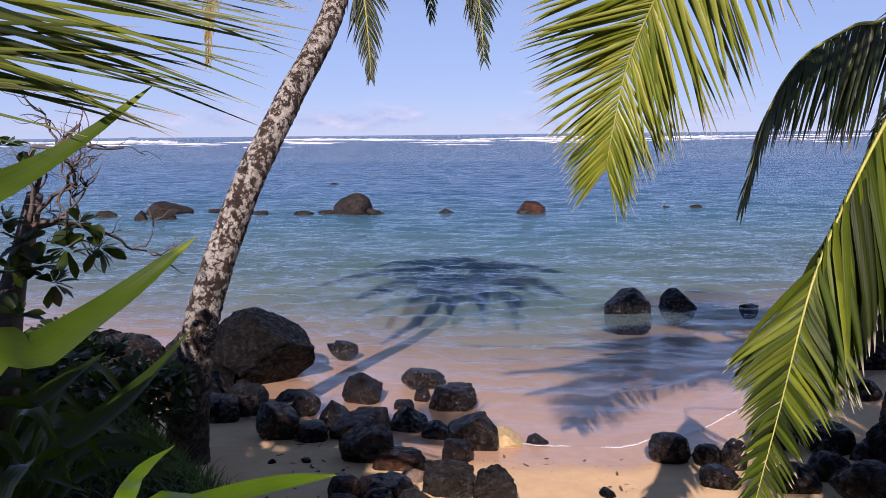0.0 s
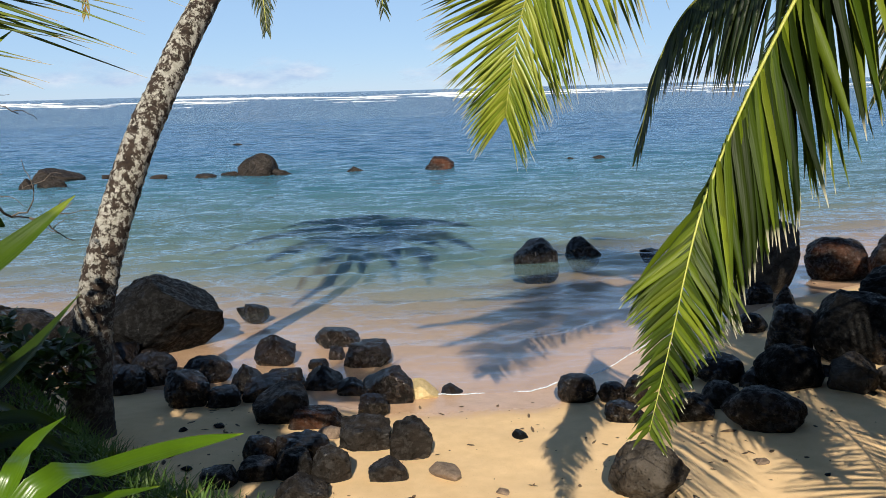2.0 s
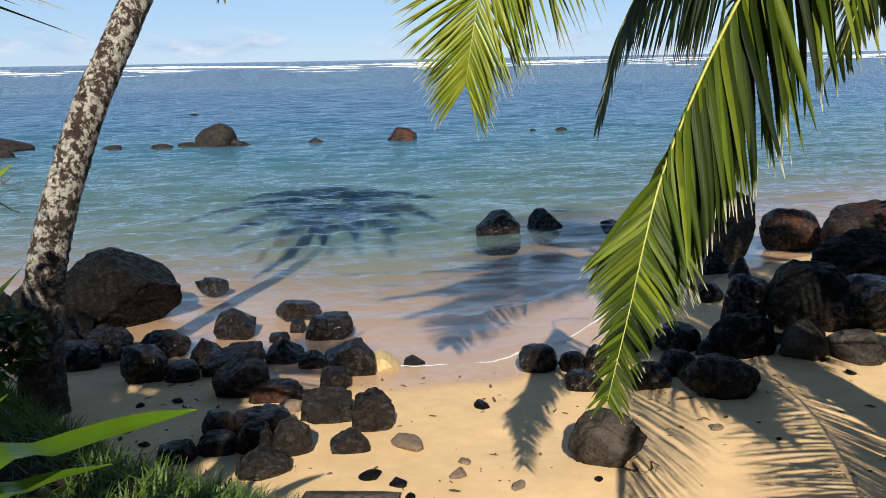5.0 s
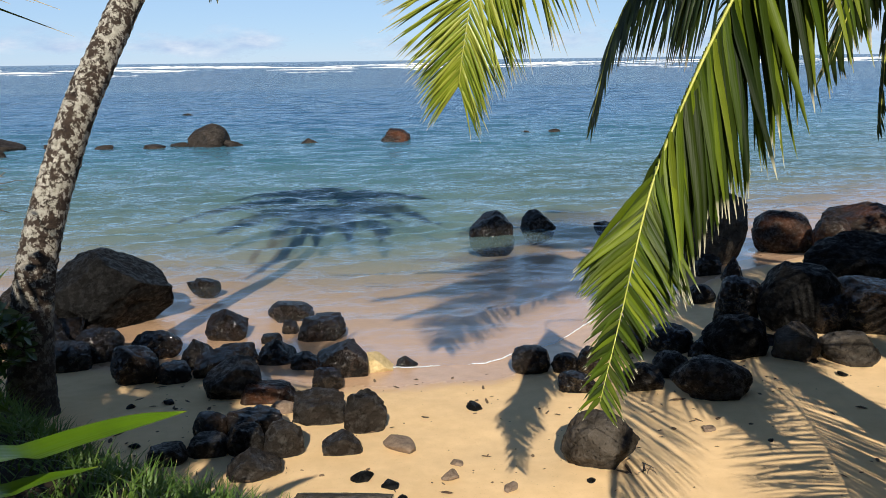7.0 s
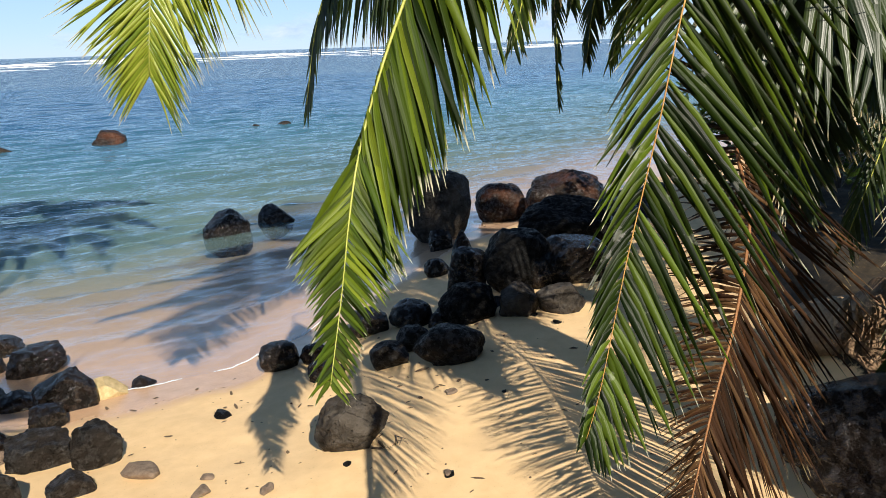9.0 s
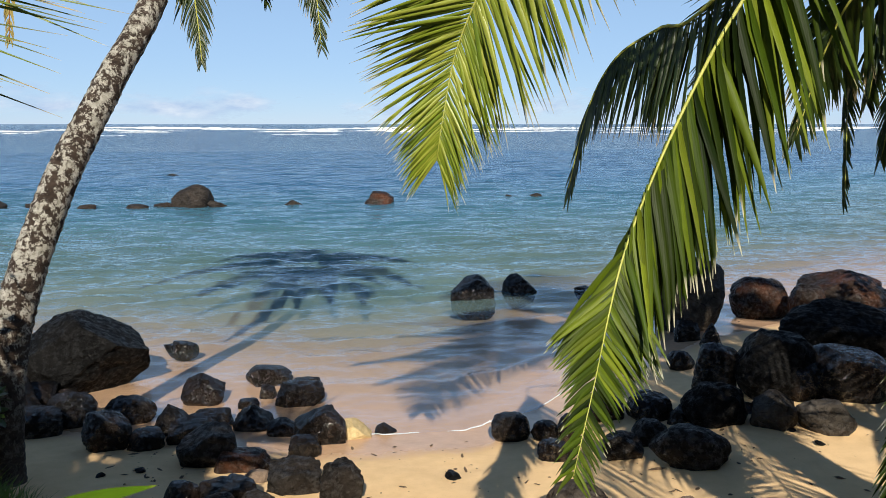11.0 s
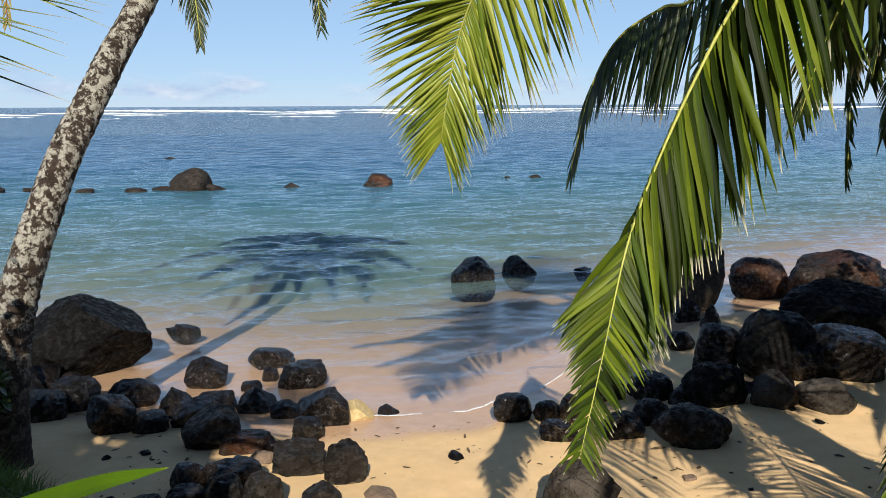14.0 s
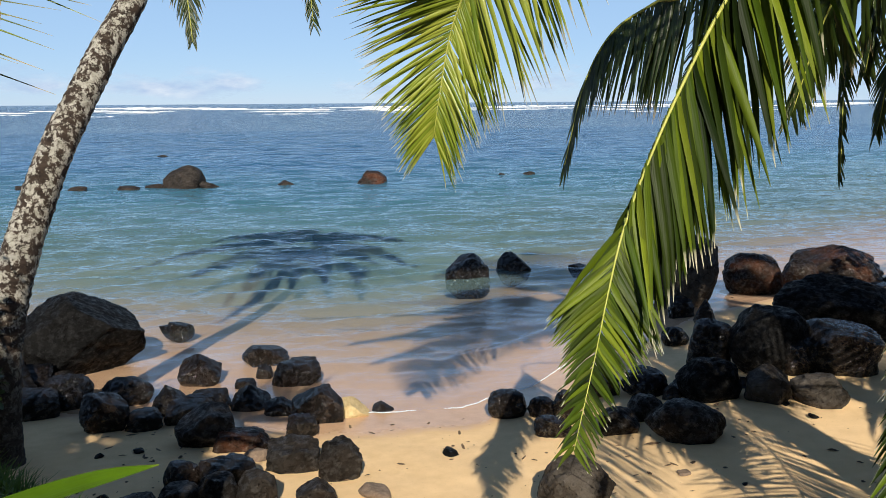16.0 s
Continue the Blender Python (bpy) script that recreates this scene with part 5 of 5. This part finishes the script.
def build_grass():
    rnd = random.Random(23)
    verts, faces, along, across = [], [], [], []
    made = 0
    while made < 11000:
        x, y = rnd.uniform(-1.6, 1.9), rnd.uniform(1.2, 3.9)
        w = float(lie(np.float64(x), np.float64(y))[1])
        if w < 0.12 or rnd.random() > 0.35 + 0.65 * noise.noise(Vector((x * 3, y * 3, 1))) + 0.3:
            continue
        made += 1
        z = land(x, y) - 0.015
        a = rnd.uniform(0, 6.3)
        d, tall = Vector((math.cos(a), math.sin(a), 0)), rnd.uniform(0.05, 0.16)
        side = Vector((-d.y, d.x, 0))
        o = len(verts)
        for i in range(4):
            q = i / 3
            p = Vector((x, y, z)) + d * tall * 0.7 * q * q + Vector((0, 0, tall * (q - 0.25 * q * q)))
            wq = 0.0058 * (1 - q) + 0.0006
            verts += [p - side * wq, p + side * wq]
            along += [q * 0.95] * 2
            across += [0.0, 1.0]
        for i in range(3):
            faces.append((o + 2 * i, o + 2 * i + 1, o + 2 * i + 3, o + 2 * i + 2))
    thing("grass", "short green grass along the edge of the bank", "grass", kind="stuff", data=mesh("grass", verts, faces, GRASS_BLADE, attributes={"along": along, "across": across}))


def shade_tree(name, label, foot, wide, low, high, count, seed, group=""):
    """A broad-leaved tree: trunk, forking limbs and a crown of many leaf whorls."""
    tree = thing(name, label, "tree", group, at=foot)
    rnd = random.Random(seed)
    stem = spline([(0, 0, -0.2), (0.1, 0.0, high * 0.2), (0.05, 0.15, high * 0.4), (0.2, 0.1, high * 0.65)], 16)
    v, f = tube(stem, [0.16 - 0.09 * i / 15 for i in range(16)], 10)
    part("trunk", mesh("trunk", v, f, TWIG), tree)
    out = ([], [])
    for k in range(9):
        twigs(rnd, stem[5 + k], (rnd.gauss(0, 1), rnd.gauss(0, 1), 0.5), wide * 0.8, 0.045, 2, out)
    part("limb_work", mesh("limb_work", out[0], out[1], TWIG), tree, kind="stuff")
    store = ([], [], [], [])
    for k in range(count):
        d = Vector((rnd.gauss(0, 1), rnd.gauss(0, 1), rnd.gauss(0, 1))).normalized() * rnd.uniform(0.2, 1) ** 0.5
        leaf_cluster(rnd, Vector((d.x * wide, d.y * wide * 0.8, (low + high) / 2 + d.z * (high - low) / 2)), 0.22 + 0.04 * wide, 8, store)
    part("crown", mesh("crown", store[0], store[1], SHRUB_LEAF, attributes={"along": store[2], "across": store[3]}), tree, kind="stuff")
    return tree


def build_shade_trees():
    """Unseen trees at the viewer's back, added to shade lilies, bank foot and heap."""
    shade_tree("shade_tree", "broad-leaved tree on the bank behind the lilies", (-2.3, -2.6, 1.0), 1.2, 0.2, 5.3, 620, 41)
    shade_tree("shade_tree", "unseen broad-leaved tree on the bank behind the palm, added for shade", (6.8, -2.2, 1.0), 1.5, 0.2, 4.6, 800, 42)
    shade_tree("shade_tree", "unseen tall broad-leaved tree with a high crown, added to shade the heap", (7.7, -3.2, 1.0), 1.6, 4.7, 7.4, 1000, 44)
    shade_tree("shade_tree", "slender broad-leaved tree beside the path", (-1.14, -1.40, 1.0), 0.45, 2.7, 4.0, 150, 45)
    # a row out of view, added to cut the skylight from behind
    far = shade_tree("shade_tree", "unseen dense broad-leaved tree along the back of the bank, added to block skylight", (-9.0, -11.0, 1.0), 3.0, 0.3, 7.6, 900, 43, "trees along the back of the bank")
    for k in range(6):
        copy_thing(far, pose(-4.6 + 4.3 * k, -11.5 - 0.8 * (k % 2), 1.0, 0, 0, 70 * k))


def build_bank_plants():
    """Low dark shrubs on the bank round the foot of the leaning palm."""
    rnd = random.Random(24)
    for x, y, tall, wide in ((-2.1, 4.1, 0.38, 0.45), (-2.7, 3.4, 0.45, 0.5), (-1.75, 3.3, 0.45, 0.45), (-1.5, 4.05, 0.4, 0.3)):
        z = land(x, y)
        plant = thing("low_shrub", "low dark green shrub on the bank beside the palm", "shrub", "low shrubs on the bank", at=(x, y, z))
        out = ([], [])
        for k in range(7):
            twigs(rnd, (0, 0, -0.05), (rnd.gauss(0, 1), rnd.gauss(0, 1), 1.2), tall * 0.8, 0.014, 1, out)
        part("twiggery", mesh("twiggery", out[0], out[1], TWIG), plant, kind="stuff")
        store = ([], [], [], [])
        for k in range(90):
            d = Vector((rnd.gauss(0, 1), rnd.gauss(0, 1), rnd.gauss(0, 1))).normalized() * rnd.uniform(0.3, 1) ** 0.6
            leaf_cluster(rnd, Vector((d.x * wide, d.y * wide, tall * (0.5 + 0.5 * d.z))), 0.10, 8, store)
        part("foliage", mesh("foliage", store[0], store[1], SHRUB_LEAF, attributes={"along": store[2], "across": store[3]}), plant, kind="stuff")


build_bank_plants()
build_lilies()
build_shade_trees()
build_shore_shrub()
build_bank_shrubs()
build_grass()

# ---------------------------------------------------------------- small things
def build_log():
    """A weathered stump of trunk lying on the bank."""
    a, b = Vector((4.58, 2.41, 0.65)) + Vector((0, 0, 0.15)), Vector((4.50, 1.95, 0.88)) + Vector((0, 0, 0.17))
    log = thing("driftwood_log", "weathered sawn palm log lying on the bank", "log", at=(a + b) / 2)
    line = spline([a - log.location, Vector((0, 0.02, 0.01)), b - log.location], 24)
    v, f = tube(line, [0.155 + 0.01 * math.sin(i * 1.7) for i in range(24)], 20, lambda i, k: 1 + 0.07 * noise.noise(Vector((k * 0.5, i * 0.4, 8))))
    part("wood", mesh("wood", v, f, WOOD_CUT), log)


def build_heap():
    """The rest of the rock heap at the end of the beach, coloured dark for its shade."""
    rnd = random.Random(61)
    for k in range(20):
        u, v = rnd.random(), rnd.random()
        x, y = 5.0 + 3.4 * u, 4.9 + 2.2 * u + 1.4 * v * (0.5 + 0.5 * u)
        w, z = rnd.uniform(0.3, 0.6), max(0.0, land(x, y))
        rock(x, y, z - 0.05, z + w * rnd.uniform(0.25, 0.5), w, 800 + k, ROCK_WET_SHADED if k % 3 else ROCK_DRY, "dark shaded basalt rock in the rock heap", "boulders at the end of the beach", 0.4)
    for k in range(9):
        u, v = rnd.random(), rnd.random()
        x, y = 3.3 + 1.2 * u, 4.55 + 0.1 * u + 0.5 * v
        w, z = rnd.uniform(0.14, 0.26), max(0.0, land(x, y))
        rock(x, y, z - 0.05, z + w * rnd.uniform(0.3, 0.6), w, 900 + k, ROCK_WET_SHADED, "small black rock wedged in the rock heap", "boulders at the end of the beach", 0.3)


def build_left_rocks():
    """Boulders behind the foot of the leaning palm."""
    rnd = random.Random(62)
    for k in range(11):
        x, y = -1.9 - 2.4 * rnd.random(), 5.5 + 1.7 * rnd.random()
        w, z = rnd.uniform(0.35, 0.75), max(0.0, land(x, y))
        rock(x, y, z - 0.05, z + w * rnd.uniform(0.3, 0.55), w, 840 + k, ROCK_WET_SHADED, "dark boulder behind the leaning palm", "rocks on the beach", 0.4)


build_heap()
build_left_rocks()


def build_corner_boulder():
    g = (3.53, 1.23, 0.79)
    # the near-black wet stone stands for the shadow on this boulder
    rock(g[0] + 0.36, g[1] + 0.1, g[2] - 0.1, g[2] + 0.42, 0.95, 77, ROCK_WET_SHADED, "boulder under the dead frond, coloured dark for shade", "boulders at the end of the beach", 0.5, name="boulder", category="boulder")


build_corner_boulder()


def build_foam():
    """The thin broken white line that the swash leaves at its edge."""
    rnd = random.Random(35)
    verts, faces = [], []

    def fleck(x, y, r):
        z, o, a = max(0.0, land(x, y)) + 0.011, len(verts), rnd.uniform(0, 6.3)
        for k in range(5):
            w = a + k * 1.2566
            verts.append((x + math.cos(w) * r * rnd.uniform(0.8, 2.2), y + math.sin(w) * r * rnd.uniform(0.6, 1.1), z))
        verts.append((x, y, z + 0.002 + r * 0.7))
        faces.extend([(o + k, o + (k + 1) % 5, o + 5) for k in range(5)])

    made = 0
    while made < 1500:
        x = rnd.uniform(0.85, 3.3)
        if rnd.random() > 0.50 + 1.2 * noise.noise(Vector((x * 2.3, 2, 5))):
            continue
        made += 1
        edge = float(np.interp(x, SHORE_X, SHORE_Y)) + 0.05 * noise.noise(Vector((x * 2.1, 2, 0))) + 0.02 * noise.noise(Vector((x * 9, 5, 0)))
        fleck(x, edge + abs(rnd.gauss(0, 0.008)), rnd.uniform(0.002, 0.0055))
    thing("shore_foam", "thin broken line of white foam along the water's edge", "foam", kind="structure", data=mesh("shore_foam", verts, faces, FOAM))


def pebble(x, y, size, seed, material, label, name="pebble", category="stone", flat=0.36):
    me = rock_mesh(name, size, size * 0.75, size * flat, seed, material, 0.1, 3 if size > 0.05 else 2)
    ob = thing(name, label, category, "stones and scraps strewn on the sand", at=(x, y, land(x, y) + size * flat * 0.28), data=me)
    ob.rotation_euler = (0, 0, seed * 1.7)


pebble(1.52, 4.30, 0.137, 500, ROCK_DRY, "dark dead leaf scrap on the sand", "leaf_scrap", "leaf")
pebble(2.78, 3.43, 0.086, 501, PALE_CORAL, "brown worn coral piece on the sand", "coral_piece", "coral")
pebble(0.98, 3.67, 0.234, 502, PALE_CORAL, "brown worn coral piece on the sand", "coral_piece", "coral")
pebble(0.75, 3.28, 0.136, 503, ROCK_DRY, "small dark stone on the sand", "pebble", "stone")
pebble(0.90, 3.17, 0.095, 504, ROCK_DRY, "small dark stone on the sand", "pebble", "stone")
pebble(1.22, 3.23, 0.118, 505, PALE_CORAL, "brown worn coral piece on the sand", "coral_piece", "coral")
pebble(1.28, 3.40, 0.079, 506, PALE_CORAL, "brown worn coral piece on the sand", "coral_piece", "coral")
pebble(1.51, 3.04, 0.096, 507, PALE_CORAL, "brown worn coral piece on the sand", "coral_piece", "coral")
pebble(0.89, 3.16, 0.085, 508, ROCK_DRY, "small dark stone on the sand", "pebble", "stone")
pebble(0.95, 3.02, 0.069, 509, ROCK_DRY, "small dark stone on the sand", "pebble", "stone")
pebble(1.00, 2.92, 0.067, 510, ROCK_DRY, "small dark stone on the sand", "pebble", "stone")
pebble(2.33, 2.64, 0.066, 511, PALE_CORAL, "brown worn coral piece on the sand", "coral_piece", "coral")
pebble(2.33, 2.62, 0.062, 512, ROCK_DRY, "small dark stone on the sand", "pebble", "stone")
pebble(3.98, 3.94, 0.077, 513, ROCK_DRY, "small dark stone on the sand", "pebble", "stone")
pebble(3.04, 3.22, 0.049, 514, ROCK_DRY, "small dark stone on the sand", "pebble", "stone")
pebble(2.78, 3.44, 0.071, 515, PALE_CORAL, "brown worn coral piece on the sand", "coral_piece", "coral")
pebble(1.94, 3.04, 0.055, 516, ROCK_DRY, "small dark stone on the sand", "pebble", "stone")
pebble(3.95, 4.20, 0.067, 517, ROCK_DRY, "small dark stone on the sand", "pebble", "stone")
pebble(2.21, 4.47, 0.102, 518, ROCK_WET_SHADED, "small dark stone on the sand", "pebble", "stone")
pebble(-0.62, 4.65, 0.098, 519, ROCK_DRY, "dark dead leaf scrap on the sand", "leaf_scrap", "leaf")
pebble(-0.85, 4.57, 0.069, 520, ROCK_DRY, "dark dead leaf scrap on the sand", "leaf_scrap", "leaf")
pebble(-0.60, 3.84, 0.068, 521, ROCK_DRY, "small dark stone on the sand", "pebble", "stone")


def build_litter():
    """Leaf scraps and tiny stones on the sand."""
    rnd = random.Random(31)
    verts, faces = [], []
    made = 0
    while made < 420:
        x, y = rnd.uniform(-1.0, 4.6), rnd.uniform(1.9, 5.1)
        z, w, s = (float(q) for q in lie(np.float64(x), np.float64(y)))
        if w > 0.3 or s < 0.25 or rnd.random() > 0.55 + noise.noise(Vector((x * 1.4, y * 1.4, 6))):
            continue
        made += 1
        a, r = rnd.uniform(0, 6.3), rnd.choice((0.004, 0.005, 0.006, 0.008, 0.012, 0.017)) * rnd.uniform(0.7, 1.1)
        long = rnd.choice((1.0, 1.3, 2.2, 3.6))
        o = len(verts)
        for k in range(6):
            t = a + k * math.pi / 3
            u, v = math.cos(t - a) * r * long * rnd.uniform(0.7, 1.2), math.sin(t - a) * r * rnd.uniform(0.6, 1.1)
            verts.append((x + u * math.cos(a) - v * math.sin(a), y + u * math.sin(a) + v * math.cos(a), z + 0.004))
        verts.append((x, y, z + 0.006 + r * rnd.uniform(0.2, 0.6)))
        faces += [(o + k, o + (k + 1) % 6, o + 6) for k in range(6)]
    thing("litter", "scattered dark leaf scraps and grit on the sand", "litter", kind="stuff", data=mesh("litter", verts, faces, LITTER))


def build_twig():
    out = ([], [])
    a = Vector((2.27, 3.16, land(2.27, 3.16)))
    rnd = random.Random(33)
    for k in range(3):
        twigs(rnd, Vector((0.0, 0.0, 0.004)), (0.25 - 0.2 * k, -1 + 0.3 * k, 0), 0.16, 0.0045, 1, out)
    out[0][:] = [Vector((v.x, v.y, min(0.012, max(0.0, v.z * 0.2)))) for v in out[0]]
    thing("twig", "thin forked dry twig lying on the sand", "twig", at=(a.x, a.y, a.z + 0.004), data=mesh("twig", out[0], out[1], TWIG))


LITTER = plain_material("leaf_scraps", (0.04, 0.024, 0.014), (0.20, 0.13, 0.075), 9, 0.9)
build_log()
build_foam()
build_litter()
build_twig()
